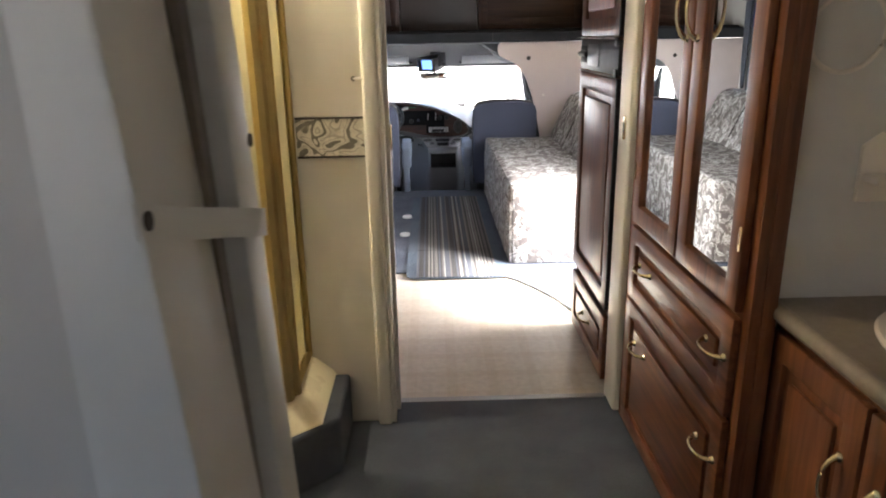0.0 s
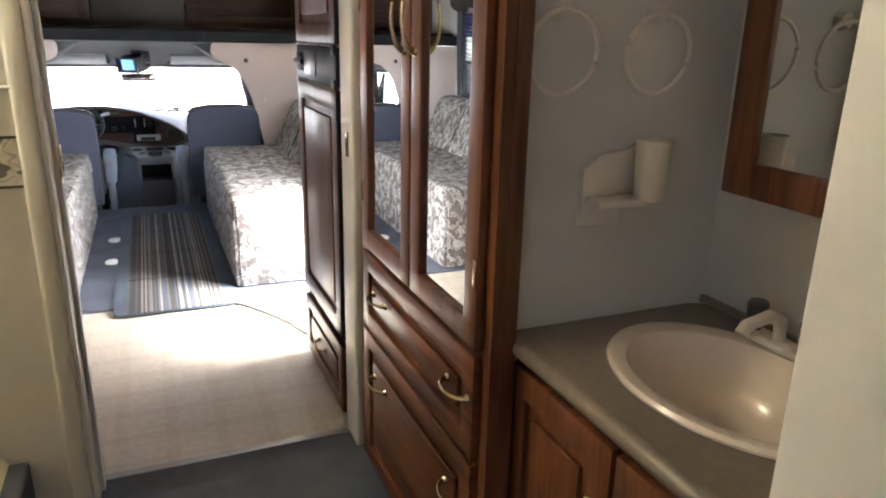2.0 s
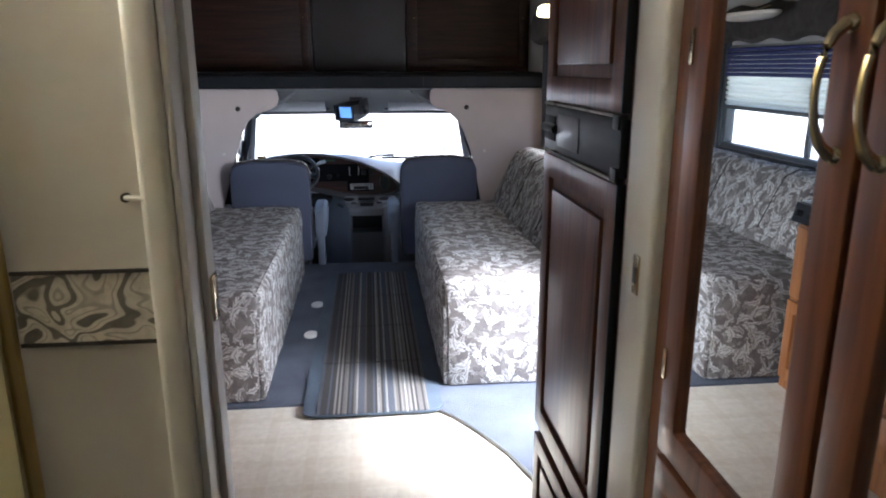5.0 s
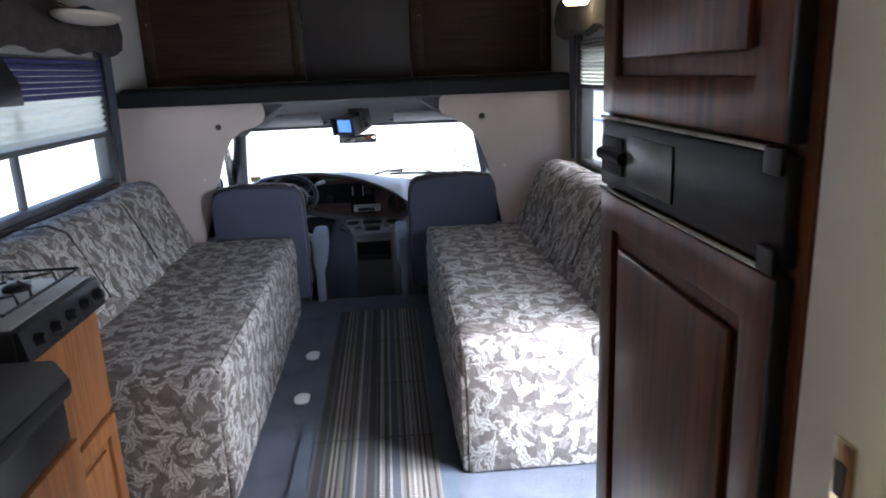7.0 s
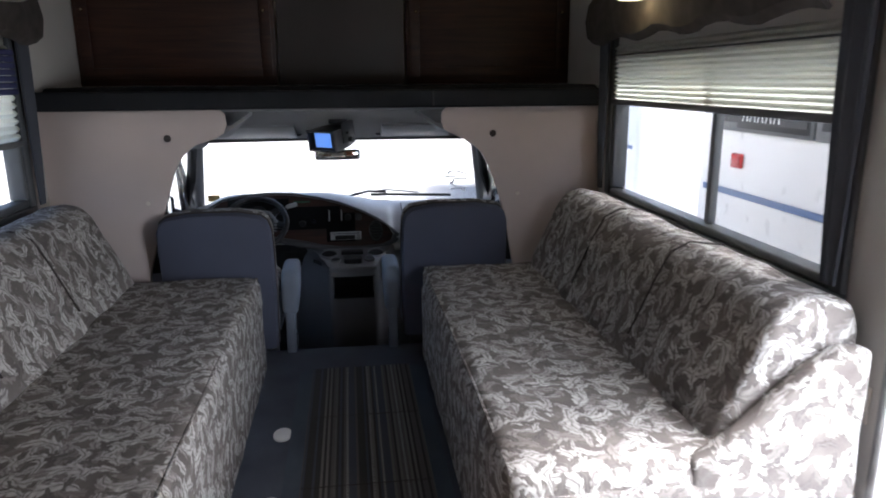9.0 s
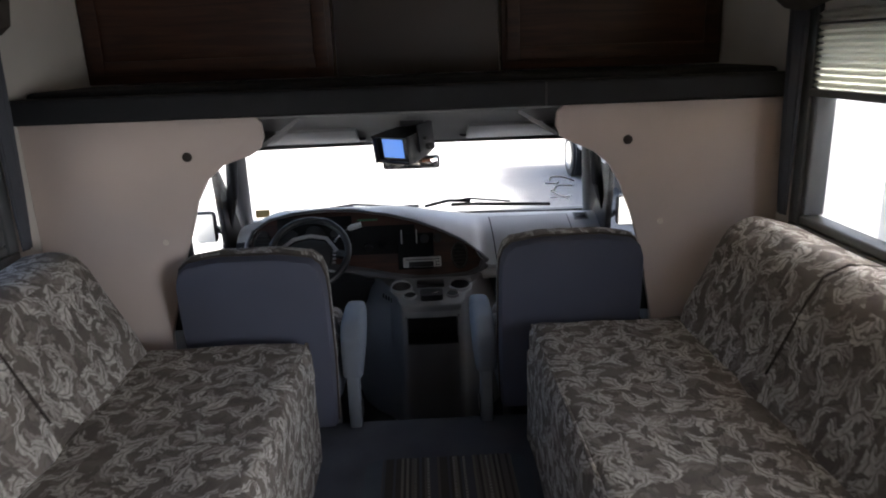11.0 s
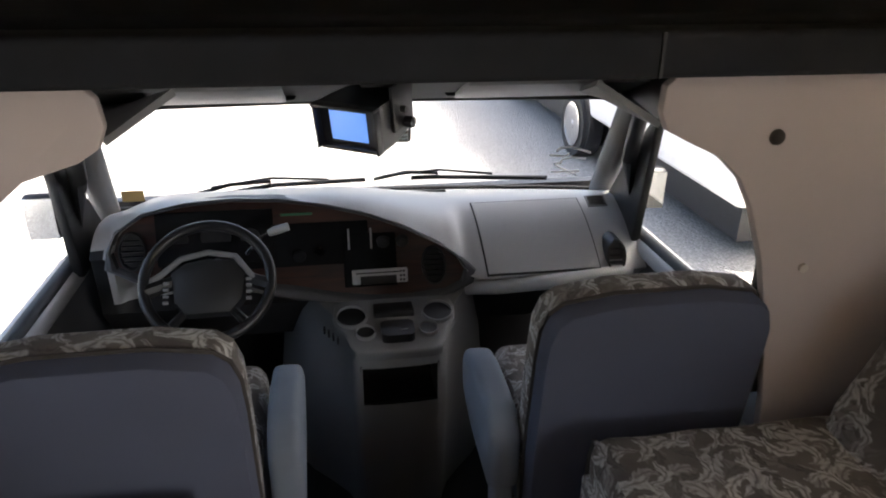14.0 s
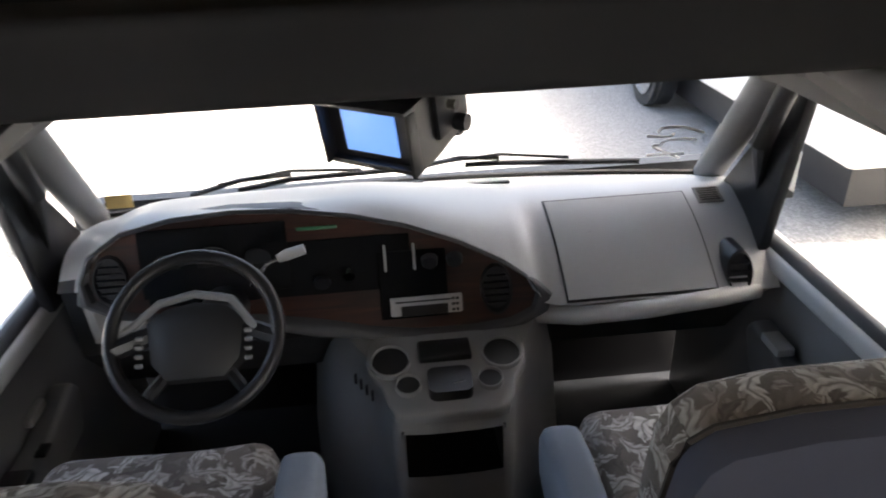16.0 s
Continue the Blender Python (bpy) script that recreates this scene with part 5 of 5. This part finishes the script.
part("centre_face", on_face(-0.03, 0.135, 0.372, 0.540, 0.004, 0.006, 0.012), MATTEB, dash, "black centre stack")
rd = part("radio", on_face(-0.008, 0.168, 0.385, 0.432, 0.010, 0.010, 0.004), SILVER, dash, "silver car radio")
part("radio_window", on_face(0.018, 0.132, 0.390, 0.415, 0.022, 0.003, 0.002), BLACKP, rd)
part("radio_slot", on_face(0.005, 0.14, 0.421, 0.425, 0.021, 0.002, 0.0005), BLACKP, rd)
for x in (0.142, 0.152):
    for z in (0.395, 0.408, 0.421):
        part("radio_button", on_face(x, x + 0.007, z, z + 0.007, 0.022, 0.002, 0.001), BLACKP, rd)
for x in (0.095, 0.155):
    part("climate_dial", bm_tube([(x, face_y(0.515), 0.515), (x, face_y(0.515) - 0.014, 0.510), (x, face_y(0.515) - 0.018, 0.5095)], 0.021, 18, None, False, [1, 0.9, 0.75]), DARKRUB, dash)
for x in (-0.015, 0.055):
    part("slider", on_face(x, x + 0.006, 0.49, 0.555, 0.010, 0.004, 0.001), SILVER, dash)
part("ignition", bm_tube([(-0.165, face_y(0.485), 0.485), (-0.165, face_y(0.485) - 0.012, 0.481)], 0.02, 16), BLACKP, dash)
part("light_switch", bm_tube([(-0.10, face_y(0.50), 0.50), (-0.10, face_y(0.50) - 0.018, 0.495)], 0.014, 14), CHROME, dash)
for x, z, w, h in ((0.255, 0.43, 0.04, 0.058), (-0.655, 0.52, 0.04, 0.055)):
    vt = part("air_vent", bm_loft([[(x + k * w * math.cos(t), face_y(z + k * h * math.sin(t)) + dy, z + k * h * math.sin(t)) for t in (2 * math.pi * i / 28 for i in range(28))] for k, dy in ((1.0, 0.012), (0.98, -0.004), (0.88, -0.004), (0.82, 0.008))]), BLACKP, dash, "black oval air vent")
    for j in range(-2, 3):
        ww = 0.8 * w * math.sqrt(max(0.05, 1 - (j / 3.0) ** 2))
        zz = z + j * h * 0.27
        part("vane", bm_box(x - ww, x + ww, face_y(zz) - 0.002, face_y(zz) + 0.010, zz - 0.002, zz + 0.002), DARKRUB, vt)
# glove box on the slanted passenger side


def dash_at(x, t, h):
    """A point of the passenger side's roll, t from its crest to its lip, h above it."""
    p = [Vector(q) for q in dash_profile(x)[4:11]]
    f = max(0.0, min(5.999, t * 6.0))
    i = int(f)
    n = (p[i + 1] - p[i]).normalized()
    return tuple(p[i].lerp(p[i + 1], f - i) + Vector((0, -abs(n.z) if n.z < 0 else n.z, abs(n.y))) * h)


def on_slope(x0, x1, a, b, lo, hi, r=0.0, lean=0.0):
    """A plate that follows the roll between two shares of its length."""
    n = 10
    rows = []
    for h in (hi, lo):
        rows.append([[dash_at(x0 + (x1 - x0) * j / n + lean * i / n, a + (b - a) * i / n, h) for j in range(n + 1)] for i in range(n + 1)])
    rings = [[rows[1][0][j] for j in range(n + 1)] + [rows[1][i][n] for i in range(1, n)] + [rows[1][n][j] for j in range(n, -1, -1)] + [rows[1][i][0] for i in range(n - 1, 0, -1)],
             [rows[0][0][j] for j in range(n + 1)] + [rows[0][i][n] for i in range(1, n)] + [rows[0][n][j] for j in range(n, -1, -1)] + [rows[0][i][0] for i in range(n - 1, 0, -1)]]
    return bm_loft(rings, bm_sheet(rows[0]), False)


part("glove_lid", on_slope(0.418, 0.795, 0.05, 0.965, -0.006, 0.0055, 0, 0.012), DASHGREY, dash, "grey glove box lid")
part("lid_gap", on_slope(0.413, 0.800, 0.03, 0.985, -0.006, 0.0022, 0, 0.012), BLACKP, dash)
part("top_vent", on_slope(0.830, 0.900, 0.0, 0.20, -0.006, 0.003), CONSGREY, dash)
for i in range(6):
    part("vent_slot", on_slope(0.838, 0.892, 0.02 + i * 0.028, 0.032 + i * 0.028, 0.0, 0.0045), BLACKP, dash)
vt = part("air_vent", bm_loft([[(0.868 + k * 0.034 * math.cos(t), 6.425 + dy + 0.4 * k * 0.05 * math.sin(t), 0.43 + k * 0.052 * math.sin(t)) for t in (2 * math.pi * i / 28 for i in range(28))] for k, dy in ((1.05, 0.06), (1.0, -0.005), (0.88, -0.008), (0.8, 0.01))]), BLACKP, dash, "black oval air vent")
for j in (-1, 0, 1):
    part("vane", bm_box(0.845, 0.891, 6.415 + j * 0.008, 6.43 + j * 0.008, 0.428 + j * 0.02, 0.432 + j * 0.02), DARKRUB, vt)
part("lower_lip", bm_tube([(0.36, 6.47, 0.325), (0.46, 6.405, 0.352), (0.62, 6.39, 0.365), (0.82, 6.40, 0.375), (0.92, 6.42, 0.375)], 0.024, 12), DASHGREY, dash)
for x0, x1 in ((-0.28, -0.02), (0.0, 0.11), (0.16, 0.36)):
    xm = (x0 + x1) / 2
    p1, p2 = Vector(dash_profile(xm)[1]), Vector(dash_profile(xm)[2])
    q = p1.lerp(p2, 0.3)
    part("defrost_slot", bm_box(x0, x1, q.y - 0.006, q.y + 0.006, q.z - 0.012, q.z + 0.0015, 0.001), BLACKP, dash)

col = thing("steering_wheel", (-0.39, 6.17, 0.55), "black steering wheel with silver-edged hub", "steering wheel")
WC, WU, WN = Vector((-0.392, 6.17, 0.55)), Vector((0, 0.70, 0.714)), Vector((0, -0.714, 0.70))


def wheel_pt(a, b, h=0.0):
    return WC + Vector((a, 0, 0)) + WU * b + WN * h


part("rim", bm_tube([wheel_pt(0.163 * math.cos(t), 0.160 * math.sin(t)) for t in (2 * math.pi * i / 56 for i in range(56))], 0.0145, 10, None, True), BLACKP, col)
hub = [wheel_pt(a, b) for a, b in ((-0.095, 0.03), (-0.06, 0.055), (0, 0.066), (0.06, 0.055), (0.095, 0.03), (0.085, -0.05), (0.055, -0.085), (-0.055, -0.085), (-0.085, -0.05))]
hc = sum(hub, Vector()) / len(hub)
part("airbag", bm_loft([[tuple(hc + (p - hc) * k + WN * h) for p in hub] for k, h in ((0.95, -0.06), (1.06, -0.035), (1.0, -0.005), (0.8, 0.008), (0.3, 0.012))]), DARKRUB, col)
part("hub_arch", bm_tube([wheel_pt(a, b, h) for a, b, h in ((-0.160, 0.005, -0.012), (-0.12, 0.03, -0.01), (-0.07, 0.068, -0.002), (0, 0.082, 0.0), (0.07, 0.068, -0.002), (0.12, 0.0, -0.01), (0.158, -0.03, -0.012))], 0.0085, 8), CONSGREY, col, "silver-grey arch")
for sgn in (-1, 1):
    part("spoke", bm_tube([wheel_pt(sgn * 0.06, 0.02, -0.03), wheel_pt(sgn * 0.12, 0.0, -0.02), wheel_pt(sgn * 0.163, -0.02, -0.004)], 0.02, 8), BLACKP, col)
    part("spoke", bm_tube([wheel_pt(sgn * 0.05, -0.06, -0.03), wheel_pt(sgn * 0.09, -0.11, -0.015), wheel_pt(sgn * 0.10, -0.132, -0.004)], 0.013, 8), BLACKP, col)
    for j in range(4):
        part("button", bm_box(*sorted((WC.x + sgn * 0.098, WC.x + sgn * 0.112)), *(lambda q: (q.y - 0.003, q.y + 0.003, q.z - 0.004, q.z + 0.004))(wheel_pt(0, 0.0 - j * 0.018, 0.004)), 0.001), CONSGREY, col)
part("column", bm_tube([tuple(WC - WN * 0.05), tuple(WC - WN * 0.13), tuple(WC + Vector((0, 0.26, -0.10)))], 0.055, 14), BLACKP, col, "black column shroud")
part("shift_lever", bm_tube([(-0.31, 6.36, 0.54), (-0.27, 6.37, 0.585), (-0.225, 6.375, 0.602)], 0.006, 8), CHROME, col)
part("lever_grip", bm_tube([(-0.245, 6.373, 0.596), (-0.225, 6.375, 0.603), (-0.185, 6.38, 0.612)], 0.013, 10, None, False, [0.7, 1.0, 0.9]), SILVER, col, "grey lever grip")

con = thing("engine_console", (0.115, 6.4, -0.35), "dark grey engine cover console with cup holders", "console")
KX = 0.114
NOSE = [(0.0, 0.0), (0.06, 0.001), (0.111, 0.006), (0.126, 0.013), (0.137, 0.027), (0.146, 0.055), (0.158, 0.10), (0.19, 0.17), (0.235, 0.24), (0.285, 0.34), (0.32, 0.50), (0.345, 0.74)]


def tray_z(y):
    return 0.296 + (y - 6.18) * 0.22


def console_pt(s, i, z):
    """A point of the engine cover: station i along its plan, on side s, at height z (None: its upper rim)."""
    dx, dy = NOSE[i]
    zz = tray_z(6.17 + min(dy, 0.30)) - 0.012 if z is None else z
    front = 6.158 + 0.03 * smooth(0, 1, (zz - 0.20) / 0.12) + 0.05 * smooth(0, 1, (0.10 - zz) / 0.45)
    wide = dx * (1 + 0.35 * max(0.0, 0.30 - zz) * smooth(0, 1, (dy - 0.03) / 0.2))
    return (KX + s * wide, front + dy, zz)


STATIONS = [(-1, i) for i in range(len(NOSE) - 1, 0, -1)] + [(1, i) for i in range(len(NOSE))]
LEVELS = [-0.349, -0.15, 0.0, 0.07, 0.112, 0.235, 0.25, None]
cb = bmesh.new()
cv = [[cb.verts.new(console_pt(s_, i, z)) for s_, i in STATIONS] for z in LEVELS]
for r in range(len(LEVELS) - 1):
    for j in range(len(STATIONS) - 1):
        if LEVELS[r] == 0.112 and STATIONS[j][1] <= 2 and STATIONS[j + 1][1] <= 2:
            continue
        cb.faces.new((cv[r][j], cv[r][j + 1], cv[r + 1][j + 1], cv[r + 1][j]))
m_ = len(STATIONS) - 1
for j in range(m_ // 2):
    q = [cv[-1][j], cv[-1][j + 1], cv[-1][m_ - j - 1], cv[-1][m_ - j]]
    cb.faces.new(q if j + 1 < m_ - j - 1 else q[:2] + q[3:])
bmesh.ops.recalc_face_normals(cb, faces=cb.faces[:])
part("cover", cb, CONSGREY, con)
part("cubby", bm_wall(6.172, 6.30, "y", KX - 0.117, KX + 0.117, 0.106, 0.241, [(KX - 0.110, KX + 0.110, 0.113, 0.234)]), BLACKP, con, "dark storage cubby")
part("cubby_back", bm_box(KX - 0.117, KX + 0.117, 6.3005, 6.306, 0.106, 0.241), BLACKP, con)
PLAN = [(-0.10, 6.165), (0.10, 6.165), (0.128, 6.175), (0.143, 6.20), (0.155, 6.25), (0.185, 6.29), (0.19, 6.33), (0.185, 6.375), (0.16, 6.40), (-0.16, 6.40), (-0.185, 6.375), (-0.19, 6.33), (-0.185, 6.29), (-0.155, 6.25), (-0.143, 6.20), (-0.128, 6.175)]
part("tray", bm_loft([[(KX + x * k, 6.28 + (y - 6.28) * k, tray_z(y) + dz) for x, y in PLAN] for k, dz in ((0.985, -0.03), (1.0, -0.014), (0.995, -0.004), (0.97, 0.0))]), CONSGREY, con, "grey cup holder tray")
for x, y, r in ((-0.018, 6.315, 0.044), (0.246, 6.315, 0.044), (0.020, 6.243, 0.027), (0.208, 6.243, 0.027)):
    part("cup_holder", bm_loft([[(x + k * r * math.cos(t), y + k * r * math.sin(t), tray_z(y + k * r * math.sin(t)) + dz) for t in (2 * math.pi * i / 28 for i in range(28))] for k, dz in ((1.12, -0.004), (1.10, 0.010), (1.0, 0.011), (0.97, 0.003))], None, False), CONSGREY, con)
    # Flat black disc stands in for the shade inside a deep holder.
    part("cup_shade", bm_loft([[(x + 0.99 * r * math.cos(t), y + 0.99 * r * math.sin(t), tray_z(y + r * math.sin(t)) + dz) for t in (2 * math.pi * i / 28 for i in range(28))] for dz in (0.0005, 0.003)]), BLACKP, con)
part("bin", bm_box(0.05, 0.175, 6.305, 6.375, tray_z(6.34) - 0.01, tray_z(6.34) + 0.010, 0.006), BLACKP, con)
ash = part("ashtray_lid", bm_prism([(x, y) for x, y in rounded(0.065, 0.165, 6.195, 6.285, 0.02)], tray_z(6.2), tray_z(6.2) + 0.026, "z"), BLACKP, con, "black ashtray lid")
# Chrome sliver laid on the lid as a ready-made highlight.
part("lid_glint", bm_tube([(0.12, 6.22, tray_z(6.2) + 0.028), (0.145, 6.225, tray_z(6.2) + 0.028)], 0.0025, 6), CHROME, ash)
for i in range(4):
    part("rib", bm_box(-0.105 + i * 0.013, -0.098 + i * 0.013, 6.30 - i * 0.022, 6.318 - i * 0.022, 0.285, 0.305, 0.002), BLACKP, con)


def cab_seat(name, x0, x1, arm, yb, label):
    """A high-backed cab chair turned forward: cushion, backrest with a floral crown, inner armrest, pedestal."""
    s = thing(name, ((x0 + x1) / 2, 5.85, -0.35), label, "seat", "cab seats")
    xc, w = (x0 + x1) / 2, (x1 - x0) / 2

    def shell(k, e):
        # outline of the backrest seen from behind
        return [(xc + (w * a + math.copysign(e, a)) * k, z - 0.025) for a, z in ((-0.96, 0.10), (-1.0, 0.35), (-1.0, 0.60), (-0.985, 0.67), (-0.93, 0.712), (-0.82, 0.735), (-0.4, 0.752), (0.4, 0.752), (0.82, 0.735), (0.93, 0.712), (0.985, 0.67), (1.0, 0.60), (1.0, 0.35), (0.96, 0.10))]

    def lean(z, d):
        return yb + (0.72 - z) * 0.12 + d
    back = []
    for k, d, dz in ((0.90, 0.0, -0.02), (0.97, 0.006, -0.006), (1.0, 0.03, 0.0), (1.0, 0.052, 0.002)):
        back.append([(xx, lean(z, d), z + dz * (z > 0.6)) for xx, z in shell(k, 0)])
    part("back_shell", bm_loft(back), SEATBLUE, s, "plain blue rear cover")
    front = []
    for k, d, dz in ((1.0, 0.053, 0.003), (1.015, 0.075, 0.012), (1.0, 0.12, 0.010), (0.9, 0.15, -0.01)):
        front.append([(xx, lean(z, d), z + dz * (z > 0.6)) for xx, z in shell(k, 0)])
    part("back_cushion", bm_loft(front), FLORAL, s, "floral front cushion and crown")
    part("piping", bm_tube([(xx, lean(z, 0.052), z + 0.004) for xx, z in shell(1.005, 0)], 0.005, 6), PIPING, s)
    part("cushion", soft_cloth(bm_box(x0 + 0.015, x1 - 0.015, 5.70, 6.10, 0.20, 0.345, 0.05, 4), 0.006, 4), FLORAL, s)
    part("cushion_side", bm_box(x0, x1, 5.70, 6.12, 0.10, 0.255, 0.03, 3), ARMGREY, s, "grey blue seat sides")
    ax0, ax1 = sorted((arm, arm + (0.075 if arm > xc else -0.075)))
    part("armrest", soft_cloth(bm_prism([(5.66, 0.20), (5.66, 0.36), (5.72, 0.405), (5.90, 0.415), (5.98, 0.40), (6.02, 0.35), (6.00, 0.27), (5.90, 0.22)], ax0, ax1, "x", 0.022, 4), 0.003, 5), ARMGREY, s, "grey blue armrest")
    part("arm_post", bm_box(ax0 + 0.015, ax1 - 0.015, 5.66, 5.73, 0.0, 0.22, 0.01), ARMGREY, s)
    part("buckle", bm_box(ax0 + 0.01, ax1 - 0.01, 5.69, 5.735, 0.03, 0.095, 0.006), BLACKP, s, "black belt buckle")
    part("pedestal", bm_box(x0 + 0.06, x1 - 0.06, 5.76, 6.08, -0.349, 0.10, 0.02), BLACKP, s)
    return s


cab_seat("driver_seat", -0.725, -0.235, -0.228, 5.485, "blue high-backed driver seat with a floral crown")
cab_seat("passenger_seat", 0.345, 0.845, 0.338, 5.565, "blue high-backed passenger seat with a floral crown")

# monitor and mirror under the headliner
mon = thing("monitor", (0.05, 6.07, 1.06), "black rear view monitor with a blue screen", "monitor")
ROT, MC = Matrix.Rotation(radians(-36), 3, "Z"), Vector((0.05, 6.08, 1.008))


def turned(bm, tilt=9):
    bmesh.ops.rotate(bm, verts=bm.verts[:], cent=MC, matrix=Matrix.Rotation(radians(tilt), 3, "X"))
    bmesh.ops.rotate(bm, verts=bm.verts[:], cent=MC, matrix=ROT)
    return bm


part("case", turned(bm_loft([[(MC.x + a * w, y, MC.z + b * h) for a, b in ((-1, -1), (1, -1), (1, 1), (-1, 1))] for y, w, h in ((5.985, 0.080, 0.053), (6.03, 0.080, 0.053), (6.10, 0.073, 0.050), (6.17, 0.058, 0.043))])), BLACKP, mon)
hd = bm_box(MC.x - 0.083, MC.x + 0.083, 5.955, 5.985, MC.z + 0.047, MC.z + 0.055, 0.002)
bm_box(MC.x - 0.083, MC.x - 0.077, 5.96, 5.985, MC.z - 0.053, MC.z + 0.047, 0.002, 2, hd)
bm_box(MC.x + 0.077, MC.x + 0.083, 5.96, 5.985, MC.z - 0.053, MC.z + 0.047, 0.002, 2, hd)
bm_box(MC.x - 0.077, MC.x + 0.077, 5.97, 5.985, MC.z - 0.055, MC.z - 0.046, 0.002, 2, hd)
part("hood", turned(hd), BLACKP, mon)
part("screen", turned(bm_box(MC.x - 0.052, MC.x + 0.045, 5.981, 5.9845, MC.z - 0.034, MC.z + 0.038, 0.001)), SCREEN, mon, "lit blue screen")
part("bracket", turned(bm_prism([(6.03, 0.985), (6.11, 0.985), (6.13, 1.09), (6.03, 1.09)], MC.x + 0.081, MC.x + 0.089, "x", 0.002)), BLACKP, mon)
part("bracket_knob", turned(bm_tube([(MC.x + 0.095, 6.07, 1.0), (MC.x + 0.115, 6.07, 1.0)], 0.013, 12)), DARKRUB, mon)
part("bracket_knob", turned(bm_tube([(MC.x + 0.095, 6.055, 1.035), (MC.x + 0.108, 6.055, 1.035)], 0.008, 12)), DARKRUB, mon)
part("mount", bm_box(0.02, 0.11, 6.02, 6.12, 1.075, 1.125, 0.005), BLACKP, mon)
rv = thing("rear_view_mirror", (0.05, 6.30, 0.90), "black oblong rear view mirror on the windscreen", "mirror")
part("shell", bm_box(-0.075, 0.170, 6.30, 6.325, 0.872, 0.928, 0.012, 3), BLACKP, rv)
part("glass", bm_box(-0.066, 0.161, 6.296, 6.2998, 0.880, 0.920, 0.002), MIRROR, rv)
part("stem", bm_tube([(0.05, 6.32, 0.91), (0.05, 6.36, 0.95), (0.05, 6.40, 0.965)], 0.01, 8), BLACKP, rv)
rv.location += Vector((0.005, 0.045, -0.014))

# ---- outside ----
gz = -0.85
gr = bmesh.new()
bmesh.ops.create_grid(gr, x_segments=2, y_segments=2, size=1500)
bmesh.ops.translate(gr, verts=gr.verts[:], vec=(0, 0, gz))
setting("ground", gr, GRAVEL, "pale gravel parking ground", "ground")
hood = thing("hood", (CX, 7.3, 0.3), "white sloping engine hood outside the windscreen", "hood")
part("panel", bm_sheet([[(CX + a * w, y - 0.06 * a * a, z - 0.05 * a * a) for a in (-1, -0.7, -0.35, 0, 0.35, 0.7, 1)] for y, z, w in ((6.96, 0.47, 0.88), (7.15, 0.44, 0.88), (7.45, 0.36, 0.86), (7.65, 0.22, 0.84), (7.68, -0.3, 0.84))], 0.01), WHITEB, hood)


def parked_motorhome(x0, x1, y0, y1, wheels, top, label):
    m = thing("motorhome", ((x0 + x1) / 2, (y0 + y1) / 2, gz), label, "motorhome", "parked motorhomes")
    part("body", bm_box(x0, x1, y0, y1, -0.32, top, 0.06, 3), WHITEB, m)
    part("underbody", bm_box(x0 + 0.25, x1 - 0.25, y0 + 0.3, y1 - 0.3, -0.70, -0.319), BLACKP, m)
    for z, h, mt in ((0.64, 0.035, BLUEB),):
        part("stripe", bm_box(x0 - 0.006, x0 - 0.0005, y0 + 0.1, y1 - 0.1, z, z + h), mt, m)
    for k in range(3):
        yy = y0 + (k + 0.6) * (y1 - y0) / 3.3
        w = part("window", bm_box(x0 - 0.02, x0 - 0.0005, yy - 0.45, yy + 0.45, 1.0, 1.6, 0.02), WINFRAME, m)
        part("glazing", bm_box(x0 - 0.024, x0 - 0.0205, yy - 0.40, yy + 0.40, 1.05, 1.55), BLACKP, w)
    for yy in wheels:
        a = part("wheel_arch", bm_tube([(x0 - 0.004, yy, -0.40), (x0 + 0.05, yy, -0.40)], 0.44, 28), BLACKP, m)
        t = part("tyre", bm_loft([[(x, yy + r * math.cos(q), gz + 0.37 + r * math.sin(q)) for q in (2 * math.pi * i / 32 for i in range(32))] for x, r in ((x0 - 0.01, 0.22), (x0 - 0.05, 0.30), (x0 - 0.045, 0.36), (x0 + 0.18, 0.37))]), DARKRUB, m)
        part("rim", bm_loft([[(x, yy + r * math.cos(q), gz + 0.37 + r * math.sin(q)) for q in (2 * math.pi * i / 28 for i in range(28))] for x, r in ((x0 - 0.052, 0.25), (x0 - 0.056, 0.21), (x0 - 0.015, 0.17), (x0 - 0.02, 0.06), (x0 - 0.06, 0.05))]), CHROME, t, "bright chrome rim")
    part("marker_light", bm_box(x0 - 0.02, x0 + 0.02, y1 - 0.50, y1 - 0.40, 0.80, 0.88, 0.01), REDB, m)
    return m


parked_motorhome(2.75, 5.1, 8.6, 16.6, (11.9, 15.4), 1.4, "white parked motorhome with chrome wheels")
# White neighbour set closer and taller so it keeps sun off the right windows.
trailer = parked_motorhome(2.25, 4.6, 3.5, 6.5, (5.6,), 2.9, "white parked trailer with a blue stripe and red light")
pc = part("placard", bm_box(2.228, 2.2485, 5.44, 6.06, 1.02, 1.16, 0.004), DARKRUB, trailer, "dark placard with pale handwriting")
for k in range(5):
    y = 6.00 - 0.07 * k
    part("writing_stroke", bm_tube([(2.225, y, 1.06), (2.225, y - 0.015, 1.125), (2.225, y - 0.038, 1.12), (2.225, y - 0.045, 1.06)], 0.005, 6), CHALK, pc)
